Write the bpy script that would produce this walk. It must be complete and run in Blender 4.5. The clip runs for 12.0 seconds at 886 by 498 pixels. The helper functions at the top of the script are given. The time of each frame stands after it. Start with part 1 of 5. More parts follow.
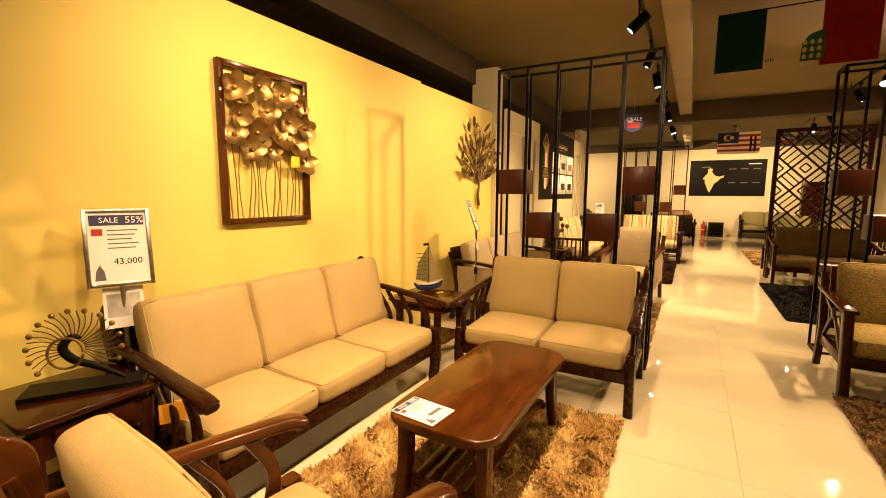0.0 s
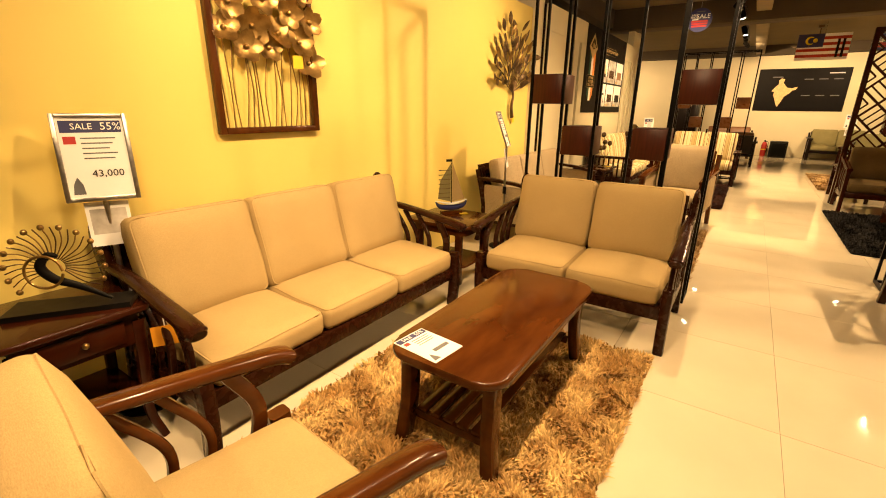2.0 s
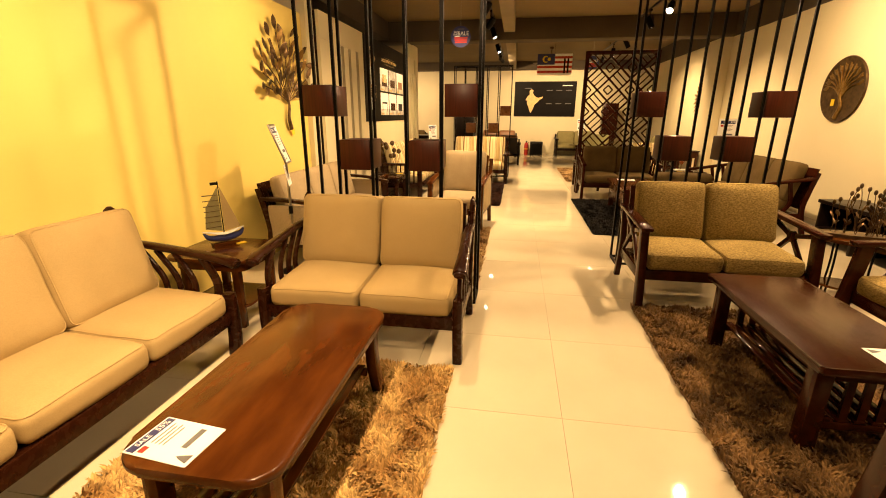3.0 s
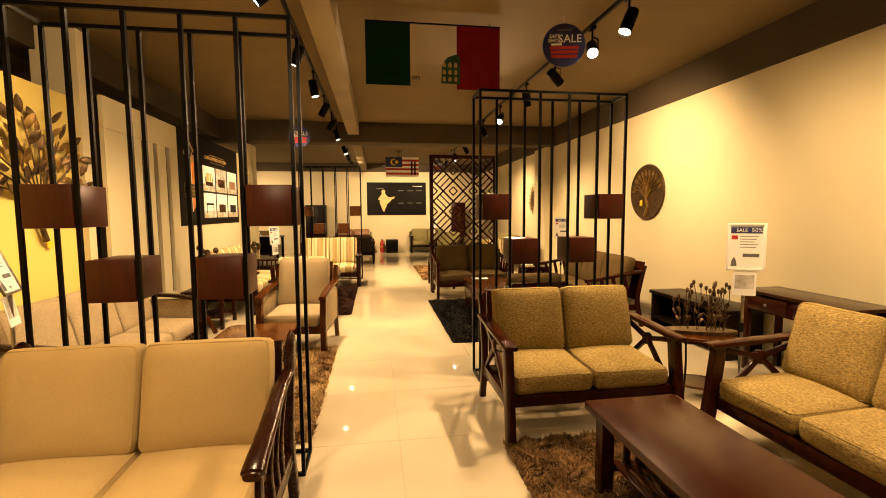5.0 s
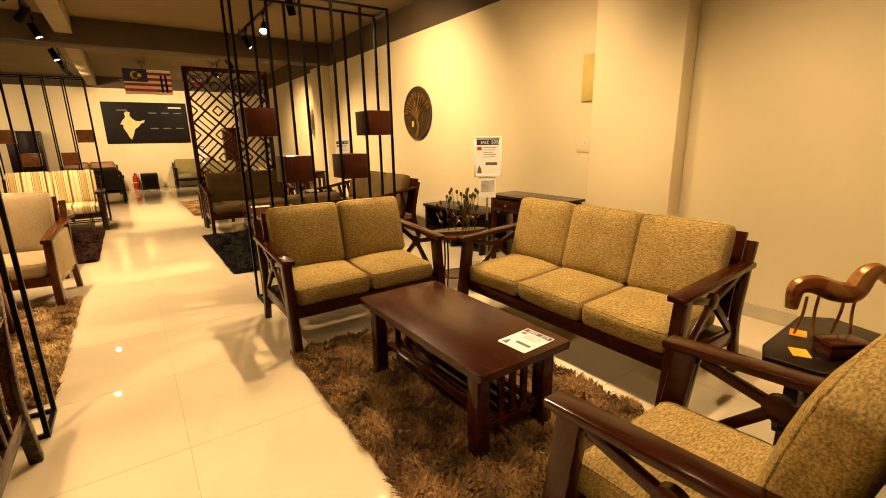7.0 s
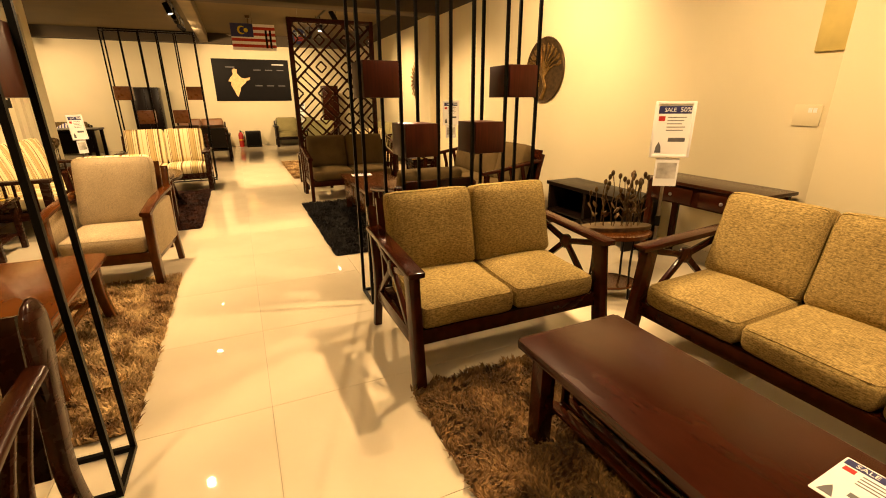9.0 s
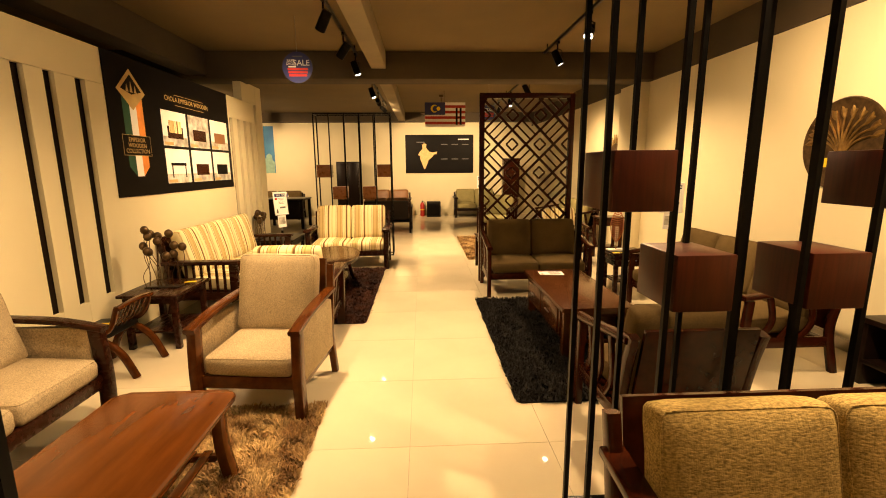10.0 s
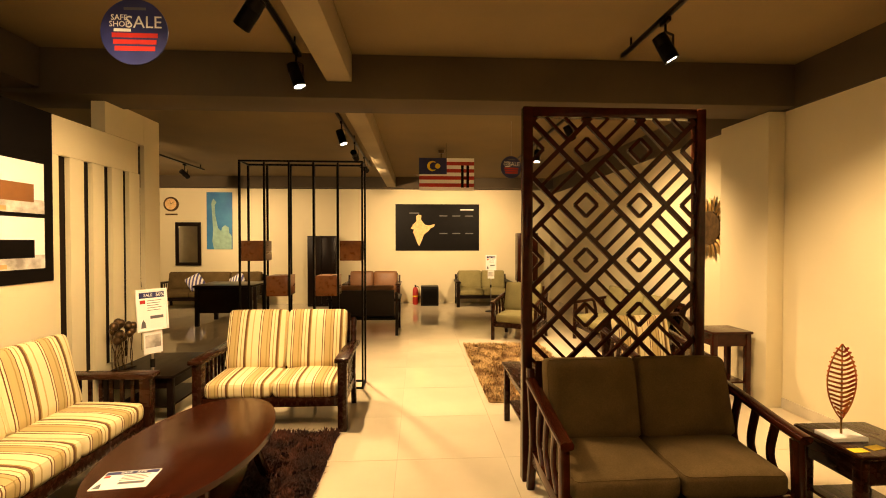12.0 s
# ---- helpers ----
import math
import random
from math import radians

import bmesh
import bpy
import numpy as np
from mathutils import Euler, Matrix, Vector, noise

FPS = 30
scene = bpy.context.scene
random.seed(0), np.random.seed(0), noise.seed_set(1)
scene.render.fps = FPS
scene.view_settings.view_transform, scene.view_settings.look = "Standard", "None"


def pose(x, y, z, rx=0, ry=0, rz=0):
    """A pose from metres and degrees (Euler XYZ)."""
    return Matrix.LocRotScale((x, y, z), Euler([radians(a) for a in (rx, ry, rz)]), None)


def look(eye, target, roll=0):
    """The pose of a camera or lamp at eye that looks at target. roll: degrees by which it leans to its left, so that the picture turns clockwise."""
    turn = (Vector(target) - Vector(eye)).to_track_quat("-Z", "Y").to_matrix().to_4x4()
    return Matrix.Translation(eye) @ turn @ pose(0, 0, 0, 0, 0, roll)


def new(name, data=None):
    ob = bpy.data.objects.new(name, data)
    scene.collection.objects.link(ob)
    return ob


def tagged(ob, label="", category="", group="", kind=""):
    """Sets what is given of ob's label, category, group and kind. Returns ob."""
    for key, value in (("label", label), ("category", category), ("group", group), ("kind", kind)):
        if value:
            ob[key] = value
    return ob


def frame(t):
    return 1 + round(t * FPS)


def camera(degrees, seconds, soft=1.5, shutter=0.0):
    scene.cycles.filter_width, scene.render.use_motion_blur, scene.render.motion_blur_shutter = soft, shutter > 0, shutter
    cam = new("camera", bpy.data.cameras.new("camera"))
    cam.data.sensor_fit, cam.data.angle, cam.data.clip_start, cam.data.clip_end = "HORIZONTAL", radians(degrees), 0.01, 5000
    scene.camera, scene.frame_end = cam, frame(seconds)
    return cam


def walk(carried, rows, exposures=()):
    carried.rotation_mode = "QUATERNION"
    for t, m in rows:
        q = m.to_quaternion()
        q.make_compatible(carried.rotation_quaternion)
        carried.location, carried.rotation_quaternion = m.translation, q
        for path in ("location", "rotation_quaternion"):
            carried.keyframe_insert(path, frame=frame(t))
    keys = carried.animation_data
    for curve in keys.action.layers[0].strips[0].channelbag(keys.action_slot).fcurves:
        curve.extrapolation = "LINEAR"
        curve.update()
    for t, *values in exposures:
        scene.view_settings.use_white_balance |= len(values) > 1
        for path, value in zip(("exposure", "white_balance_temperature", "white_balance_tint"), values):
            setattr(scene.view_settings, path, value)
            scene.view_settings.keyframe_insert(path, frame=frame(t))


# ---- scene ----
cam = camera(90.1, 12.0, soft=1.0)
PATH = [
    (0, (0.181, 0.192, 1.4), (-0.789, 1.923, 1.152), 0.3),
    (0.5, (0.279, 0.126, 1.369), (-0.956, 1.635, 0.926), 0.9),
    (1, (0.307, 0.132, 1.35), (-0.959, 1.57, 0.779), 1.0),
    (1.5, (0.211, 0.267, 1.358), (-1.057, 1.687, 0.745), 0.9),
    (2, (0.13, 0.475, 1.365), (-0.928, 2.058, 0.754), 0.7),
    (2.5, (0.181, 0.712, 1.397), (-0.59, 2.454, 0.786), 0.4),
    (3, (0.194, 0.769, 1.413), (-0.11, 2.659, 0.833), 0.2),
    (3.5, (0.224, 0.751, 1.443), (0.183, 2.689, 0.948), -0.0),
    (3.7, (0.241, 0.747, 1.479), (0.263, 2.701, 1.054), -0.4),
    (5.5, (0.387, 1.678, 1.45), (0.893, 3.609, 1.322), -0.2),
    (6, (0.405, 1.474, 1.415), (1.217, 3.296, 1.275), -0.6),
    (6.5, (0.425, 1.34, 1.365), (1.439, 3.033, 1.04), -0.6),
    (8.5, (0.498, 1.815, 1.354), (1.669, 3.294, 0.689), -1.2),
    (9, (0.51, 2.314, 1.389), (1.282, 4.044, 0.748), -0.3),
    (9.5, (0.513, 2.907, 1.428), (0.9, 4.791, 0.88), -0.6),
    (10, (0.574, 3.585, 1.563), (0.662, 5.549, 1.199), -0.4),
    (10.5, (0.535, 4.259, 1.626), (0.641, 6.256, 1.567), -0.1),
    (11, (0.532, 4.973, 1.62), (0.637, 6.97, 1.594), -0.2),
    (11.5, (0.501, 5.781, 1.615), (0.62, 7.777, 1.584), 0.1),
    (12, (0.638, 6.618, 1.606), (0.749, 8.615, 1.573), 0.0),
]
walk(cam, [(t, look(eye, target, roll)) for t, eye, target, roll in PATH])

# ---- light ----
world = bpy.data.worlds.new("world")
scene.world = world
world.use_nodes = True
world.node_tree.nodes["Background"].inputs[0].default_value = (0.02, 0.015, 0.01, 1)
world.node_tree.nodes["Background"].inputs[1].default_value = 0.3
scene.view_settings.exposure = 0.0
WARM = (1.0, 0.635, 0.308)
SPOT_W = 420.0


def spot_light(eye, target, watts=SPOT_W, cone=75, colour=WARM, blend=1.0):
    data = bpy.data.lights.new("spot_light", "SPOT")
    data.energy, data.color, data.spot_size, data.spot_blend, data.shadow_soft_size = watts, colour, radians(cone), blend, 0.035
    ob = new("spot_light", data)
    ob.matrix_world = look(eye, target)
    return ob


# ---- materials ----
def material(name, colour, rough=0.5, metal=0.0, second=None, scale=8.0, stretch=(1, 1, 1), bump=0.0, bump_scale=60.0,
             coat=0.0, detail=4.0, island=0.0, per_object=0.0, spec=0.5, low=0.35, high=0.65, sheen=0.0, vary=(0.06, 0.08)):
    m = bpy.data.materials.new(name)
    m.use_nodes = True
    n, l = m.node_tree.nodes, m.node_tree.links
    b = n["Principled BSDF"]
    b.inputs["Roughness"].default_value, b.inputs["Metallic"].default_value = rough, metal
    b.inputs["Coat Weight"].default_value, b.inputs["Coat Roughness"].default_value = coat, 0.12
    b.inputs["Specular IOR Level"].default_value = spec
    b.inputs["Sheen Weight"].default_value = sheen
    second = second or tuple(c * 0.75 for c in colour)
    co = n.new("ShaderNodeTexCoord")
    mp = n.new("ShaderNodeMapping")
    mp.inputs["Scale"].default_value = stretch
    l.new(co.outputs["Object"], mp.inputs["Vector"])
    no = n.new("ShaderNodeTexNoise")
    no.inputs["Scale"].default_value, no.inputs["Detail"].default_value = scale, detail
    l.new(mp.outputs[0], no.inputs["Vector"])
    ra = n.new("ShaderNodeValToRGB")
    ra.color_ramp.elements[0].position, ra.color_ramp.elements[1].position = low, high
    ra.color_ramp.elements[0].color, ra.color_ramp.elements[1].color = (*second, 1), (*colour, 1)
    l.new(no.outputs["Fac"], ra.inputs["Fac"])
    out = ra.outputs["Color"]
    if island or per_object:
        src = n.new("ShaderNodeNewGeometry").outputs["Random Per Island"] if island else n.new("ShaderNodeObjectInfo").outputs["Random"]
        amount = island or per_object
        mr = n.new("ShaderNodeMapRange")
        mr.inputs["To Min"].default_value, mr.inputs["To Max"].default_value = 1 - amount, 1 + amount
        l.new(src, mr.inputs["Value"])
        hs = n.new("ShaderNodeHueSaturation")
        l.new(mr.outputs[0], hs.inputs["Value"])
        l.new(out, hs.inputs["Color"])
        out = hs.outputs["Color"]
    l.new(out, b.inputs["Base Color"])
    rr = n.new("ShaderNodeMapRange")
    rr.inputs["To Min"].default_value, rr.inputs["To Max"].default_value = max(rough - vary[0], 0.02), min(rough + vary[1], 1)
    l.new(no.outputs["Fac"], rr.inputs["Value"])
    l.new(rr.outputs[0], b.inputs["Roughness"])
    if bump:
        n2 = n.new("ShaderNodeTexNoise")
        n2.inputs["Scale"].default_value, n2.inputs["Detail"].default_value = bump_scale, 3
        l.new(mp.outputs[0], n2.inputs["Vector"])
        bp = n.new("ShaderNodeBump")
        bp.inputs["Strength"].default_value, bp.inputs["Distance"].default_value = bump, 0.004
        l.new(n2.outputs["Fac"], bp.inputs["Height"])
        l.new(bp.outputs[0], b.inputs["Normal"])
    return m


def woven(name, colour, second, thread=60.0, slub=0.3, across=0.5, relief=0.4):
    """Upholstery: threads along the width, crossed by weaker ones, with soft blotches."""
    m = material(name, colour, 0.92, second=second, scale=6, spec=0.06, low=0.25, high=0.75)
    n, l = m.node_tree.nodes, m.node_tree.links
    b = n["Principled BSDF"]
    co = n.new("ShaderNodeTexCoord")
    heights = []
    for st in ((1.5, 4.5, 4.5), (6, 1.3, 1.3)):
        mp = n.new("ShaderNodeMapping")
        mp.inputs["Scale"].default_value = st
        l.new(co.outputs["Object"], mp.inputs["Vector"])
        t = n.new("ShaderNodeTexNoise")
        t.inputs["Scale"].default_value, t.inputs["Detail"].default_value = thread, 2
        l.new(mp.outputs[0], t.inputs["Vector"])
        heights.append(t.outputs["Fac"])
    add = n.new("ShaderNodeMath")
    add.operation = "MULTIPLY_ADD"
    add.inputs[1].default_value = across
    l.new(heights[1], add.inputs[0])
    l.new(heights[0], add.inputs[2])
    ra = n.new("ShaderNodeMapRange")
    mid = 0.5 + 0.5 * across
    ra.inputs["From Min"].default_value, ra.inputs["From Max"].default_value = mid - 0.22, mid + 0.22
    ra.inputs["To Min"].default_value, ra.inputs["To Max"].default_value = 1 - slub, 1 + slub
    l.new(add.outputs[0], ra.inputs["Value"])
    old = b.inputs["Base Color"].links[0].from_socket
    hs = n.new("ShaderNodeHueSaturation")
    l.new(ra.outputs[0], hs.inputs["Value"])
    l.new(old, hs.inputs["Color"])
    l.new(hs.outputs[0], b.inputs["Base Color"])
    bp = n.new("ShaderNodeBump")
    bp.inputs["Strength"].default_value, bp.inputs["Distance"].default_value = relief, 0.003
    l.new(add.outputs[0], bp.inputs["Height"])
    l.new(bp.outputs[0], b.inputs["Normal"])
    return m


def striped(name, stops, period):
    """Fabric with stripes along one direction: stops are (place, colour)."""
    m = material(name, (0.8, 0.72, 0.5), 0.9, spec=0.15, bump=0.3, bump_scale=300)
    n, l = m.node_tree.nodes, m.node_tree.links
    b = n["Principled BSDF"]
    co = n.new("ShaderNodeTexCoord")
    sep = n.new("ShaderNodeSeparateXYZ")
    l.new(co.outputs["Object"], sep.inputs[0])
    mul = n.new("ShaderNodeMath")
    mul.operation = "MULTIPLY"
    mul.inputs[1].default_value = 1 / period
    l.new(sep.outputs[0], mul.inputs[0])
    fr = n.new("ShaderNodeMath")
    fr.operation = "FRACT"
    l.new(mul.outputs[0], fr.inputs[0])
    ra = n.new("ShaderNodeValToRGB")
    ra.color_ramp.interpolation = "CONSTANT"
    e = ra.color_ramp.elements
    e[0].position, e[0].color = stops[0][0], (*stops[0][1], 1)
    e[1].position, e[1].color = stops[1][0], (*stops[1][1], 1)
    for p, c in stops[2:]:
        k = e.new(p)
        k.color = (*c, 1)
    l.new(fr.outputs[0], ra.inputs["Fac"])
    l.new(ra.outputs["Color"], b.inputs["Base Color"])
    return m


def glowing(name, colour, strength):
    m = bpy.data.materials.new(name)
    m.use_nodes = True
    b = m.node_tree.nodes["Principled BSDF"]
    b.inputs["Base Color"].default_value = (*colour, 1)
    b.inputs["Emission Color"].default_value, b.inputs["Emission Strength"].default_value = (*colour, 1), strength
    return m


GRAIN = (5, 1.2, 5)
M_YELLOW = material("yellow_paint", (0.79, 0.63, 0.17), 0.6, second=(0.76, 0.605, 0.16), scale=1.3, bump=0.06, bump_scale=140)
M_CREAM = material("cream_paint", (0.70, 0.628, 0.42), 0.6, second=(0.66, 0.592, 0.392), scale=1.1, bump=0.06, bump_scale=140)
M_DARKCEIL = material("brown_ceiling_paint", (0.185, 0.132, 0.058), 0.8, second=(0.16, 0.114, 0.05), scale=1.5, bump=0.08, bump_scale=90)
M_BEAM = material("beam_paint", (0.07, 0.05, 0.026), 0.8, scale=1.5, bump=0.08, bump_scale=90)
M_BEAM_L = material("light_beam_paint", (0.30, 0.24, 0.14), 0.7, scale=1.5, bump=0.08, bump_scale=90)
M_TILE = material("polished_cream_tile", (0.68, 0.60, 0.43), 0.03, second=(0.63, 0.555, 0.395), scale=2.2, per_object=0.025, spec=0.5, detail=7, vary=(0.01, 0.02))
M_GROUT = material("grout", (0.42, 0.37, 0.27), 0.8)
M_SKIRT = material("skirting_tile", (0.62, 0.56, 0.42), 0.15, scale=3)
M_WALNUT = material("dark_walnut_wood", (0.026, 0.0065, 0.002), 0.26, second=(0.017, 0.0045, 0.0016), scale=5, stretch=GRAIN, bump=0.04, coat=0.05, spec=0.2)
M_TEAK = material("reddish_brown_wood", (0.080, 0.023, 0.0035), 0.17, second=(0.048, 0.013, 0.0022), scale=3.2, stretch=GRAIN, bump=0.04, coat=0.12, spec=0.25)
M_MAHOG = material("mahogany_wood", (0.036, 0.0075, 0.0022), 0.2, second=(0.024, 0.005, 0.0017), scale=3.5, stretch=GRAIN, bump=0.04, coat=0.08, spec=0.2)
M_HONEY = material("honey_brown_wood", (0.16, 0.058, 0.015), 0.28, second=(0.12, 0.042, 0.011), scale=4, stretch=GRAIN, bump=0.04, coat=0.12, spec=0.25)
M_CARAMEL = material("caramel_brown_wood", (0.12, 0.037, 0.0055), 0.2, second=(0.08, 0.023, 0.0035), scale=2.6, stretch=(5, 0.8, 5), coat=0.12, spec=0.25)
M_UMBER = material("dark_umber_wood", (0.062, 0.020, 0.0045), 0.22, second=(0.040, 0.012, 0.003), scale=3, stretch=(5, 0.8, 5), coat=0.1, spec=0.25)
M_EBONY = material("near_black_wood", (0.009, 0.0045, 0.003), 0.32, scale=4, stretch=GRAIN, bump=0.04, coat=0.0, spec=0.15)
M_BOXWOOD = material("reddish_box_veneer", (0.056, 0.0105, 0.003), 0.34, second=(0.034, 0.0065, 0.002), scale=4, stretch=(14, 14, 1), bump=0.03, spec=0.25)
M_IRON = material("black_painted_steel", (0.004, 0.0035, 0.003), 0.3, scale=30, spec=0.07)
M_BLACKPL = material("black_plastic", (0.007, 0.006, 0.005), 0.45, scale=30, spec=0.12)
M_TAN = woven("tan_upholstery", (0.41, 0.302, 0.138), (0.375, 0.274, 0.122), 110, 0.10, 0.8, 0.2)
M_OLIVE = woven("olive_chenille", (0.32, 0.235, 0.088), (0.26, 0.187, 0.068), 40, 0.48, 0.35, 0.6)
M_GREY = woven("grey_brown_velour", (0.125, 0.086, 0.036), (0.085, 0.058, 0.024), 60, 0.14, 0.8, 0.2)
M_BEIGE = woven("beige_tweed", (0.40, 0.32, 0.20), (0.34, 0.27, 0.165), 70, 0.34, 0.9, 0.4)
M_SAGE = woven("sage_green_fabric", (0.25, 0.22, 0.10), (0.20, 0.18, 0.08), 80, 0.15)
M_LEATHER = material("brown_leather", (0.24, 0.105, 0.033), 0.45, second=(0.19, 0.08, 0.025), scale=5, bump=0.15, bump_scale=120)
CRM, BRN, GLD, OLV = (0.78, 0.68, 0.40), (0.15, 0.075, 0.03), (0.54, 0.41, 0.18), (0.36, 0.27, 0.10)
M_STRIPE = striped("striped_fabric", [(0.0, CRM), (0.16, BRN), (0.185, CRM), (0.23, BRN), (0.25, GLD), (0.40, OLV), (0.43, GLD), (0.50, BRN), (0.52, CRM),
                                      (0.60, OLV), (0.625, CRM), (0.70, BRN), (0.765, OLV), (0.80, CRM), (0.93, GLD), (0.965, CRM)], 0.29)
M_BRASS = material("antique_gold_metal", (0.42, 0.27, 0.09), 0.32, metal=0.9, second=(0.25, 0.15, 0.05), scale=20)
M_BRONZE = material("dark_bronze_metal", (0.16, 0.10, 0.045), 0.35, metal=0.8, second=(0.08, 0.05, 0.025), scale=20)
M_STEEL = material("brushed_steel", (0.45, 0.43, 0.40), 0.3, metal=1.0, scale=40)
M_WHITE = material("white_paper", (0.82, 0.82, 0.80), 0.7, second=(0.79, 0.79, 0.77), scale=3)
M_NAVY = material("navy_print", (0.018, 0.024, 0.12), 0.5, scale=9)
M_INK = material("grey_print", (0.12, 0.12, 0.13), 0.6, scale=9)
M_RED = material("red_print", (0.45, 0.022, 0.014), 0.5, scale=9)
M_GREEN = material("green_print", (0.006, 0.07, 0.035), 0.6, scale=9)
M_SAFF = material("saffron_print", (0.85, 0.30, 0.05), 0.6, scale=9)
M_BLACKPR = material("black_print", (0.005, 0.004, 0.0035), 0.45, scale=9, spec=0.08)
M_GOLDPR = material("gold_print", (0.55, 0.38, 0.14), 0.5, scale=9)
M_SAND = material("sandy_print", (0.85, 0.56, 0.25), 0.6, scale=20)
M_STICKY = material("yellow_tag", (0.85, 0.62, 0.02), 0.6, scale=9)
M_ORTAG = material("orange_tag", (0.85, 0.36, 0.01), 0.6, scale=9)
M_SKYB = material("blue_print", (0.02, 0.13, 0.36), 0.5, second=(0.04, 0.22, 0.45), scale=2)
M_STATUE = material("pale_green_print", (0.30, 0.50, 0.42), 0.6, scale=8)
M_SOFAPR = material("photo_print", (0.62, 0.60, 0.55), 0.5, second=(0.25, 0.23, 0.2), scale=10)
M_MIRROR = material("mirror", (0.8, 0.8, 0.8), 0.02, metal=1.0, scale=2)
M_BULB = glowing("lamp_face", (1.0, 0.83, 0.55), 110.0)
M_LEAFRED = material("red_gold_leaf", (0.55, 0.20, 0.03), 0.35, metal=0.5, second=(0.35, 0.03, 0.015), scale=14)
M_COPPER = material("copper_metal", (0.20, 0.055, 0.015), 0.3, metal=0.6, second=(0.30, 0.15, 0.04), scale=12, low=0.5, high=0.6)
# banner green and red, darkened to hold the shade of a backlit sheet
M_BACKLIT_GREEN = material("backlit_green_cloth", (0.003, 0.028, 0.014), 0.8, scale=9, spec=0.1)
M_BACKLIT_RED = material("backlit_red_cloth", (0.20, 0.010, 0.007), 0.8, scale=9, spec=0.1)


def pile(name, colour, second, scale=5.0, spread=0.35):
    return material(name, colour, 0.85, second=second, scale=scale, island=spread, spec=0.15, sheen=0.05, low=0.4, high=0.6)


M_RUG_GOLD = pile("golden_shag", (0.64, 0.44, 0.17), (0.36, 0.20, 0.06))
M_RUG_TAN = pile("tan_shag", (0.54, 0.38, 0.17), (0.20, 0.11, 0.04))
M_RUG_BRN = pile("brown_shag", (0.25, 0.145, 0.055), (0.085, 0.045, 0.015))
M_RUG_BLK = pile("black_shag", (0.0045, 0.0035, 0.003), (0.003, 0.0025, 0.002))
M_RUG_CHOC = pile("chocolate_shag", (0.045, 0.014, 0.007), (0.018, 0.006, 0.004))


# ---- mesh tools ----
def thing(name, label, category, m=None, group="", kind=""):
    ob = new(name)
    ob.empty_display_size = 0.1
    if m is not None:
        ob.matrix_world = m
    return tagged(ob, label, category, group, kind)


def part(name, bm, mat, parent=None, label="", kind="", angle=35):
    me = bpy.data.meshes.new(name)
    bmesh.ops.recalc_face_normals(bm, faces=bm.faces)
    bm.to_mesh(me)
    bm.free()
    for p in me.polygons:
        p.use_smooth = True
    me.set_sharp_from_angle(angle=radians(angle))
    me.materials.append(mat)
    ob = new(name, me)
    if parent is not None:
        ob.parent = parent
    return tagged(ob, label, kind=kind)


def B():
    return bmesh.new()


def box(bm, x0, y0, z0, x1, y1, z1, bevel=0.0, m=None, seg=2):
    mat = Matrix.LocRotScale(((x0 + x1) / 2, (y0 + y1) / 2, (z0 + z1) / 2), None, (abs(x1 - x0), abs(y1 - y0), abs(z1 - z0)))
    vs = bmesh.ops.create_cube(bm, size=1, matrix=(m @ mat) if m is not None else mat)["verts"]
    if bevel:
        es = {e for v in vs for e in v.link_edges}
        bmesh.ops.bevel(bm, geom=list(es), offset=bevel, segments=seg, affect="EDGES", profile=0.5)
    return bm


def bar(bm, a, b, w, h=None, bevel=0.0, up=(0, 0, 1)):
    """A straight bar of section w x h from a to b."""
    a, b = Vector(a), Vector(b)
    d = b - a
    up = Vector(up)
    if abs(d.normalized().dot(up)) > 0.98:
        up = Vector((0, 1, 0))
    s = d.cross(up).normalized()
    u = s.cross(d).normalized()
    m = Matrix((s, d.normalized(), u)).transposed().to_4x4()
    m.translation = (a + b) / 2
    h = h or w
    return box(bm, -w / 2, -d.length / 2, -h / 2, w / 2, d.length / 2, h / 2, bevel, m)


def spline(pts, n=8):
    pts = [Vector(p) for p in pts]
    ext = [pts[0] * 2 - pts[1]] + pts + [pts[-1] * 2 - pts[-2]]
    out = []
    for i in range(1, len(ext) - 2):
        p0, p1, p2, p3 = ext[i - 1:i + 3]
        for k in range(n):
            t = k / n
            out.append(0.5 * (2 * p1 + (p2 - p0) * t + (2 * p0 - 5 * p1 + 4 * p2 - p3) * t * t + (3 * p1 - p0 - 3 * p2 + p3) * t ** 3))
    out.append(pts[-1])
    return out


def sweep(bm, pts, w, h=None, n=8, ring=10, power=2.0, taper=None, side=(1, 0, 0)):
    """A rounded section swept along a smooth path; taper maps 0..1 to a factor."""
    h = h or w
    path = spline(pts, n) if n > 1 else [Vector(p) for p in pts]
    loops = []
    for i, p in enumerate(path):
        d = (path[min(i + 1, len(path) - 1)] - path[max(i - 1, 0)]).normalized()
        s = Vector(side)
        s = s - d * s.dot(d)
        if s.length < 0.05:
            s = Vector((0, 1, 0)) - d * d.y
        s.normalize()
        u = d.cross(s)
        f = taper(i / (len(path) - 1)) if taper else 1
        lp = []
        for k in range(ring):
            a = 2 * math.pi * (k + 0.5) / ring
            c, q = math.cos(a), math.sin(a)
            lp.append(bm.verts.new(p + s * (math.copysign(abs(c) ** (2 / power), c) * w / 2 * f) + u * (math.copysign(abs(q) ** (2 / power), q) * h / 2 * f)))
        loops.append(lp)
    for a, b in zip(loops, loops[1:]):
        for k in range(ring):
            bm.faces.new((a[k], a[(k + 1) % ring], b[(k + 1) % ring], b[k]))
    bm.faces.new(loops[0][::-1])
    bm.faces.new(loops[-1])
    return bm


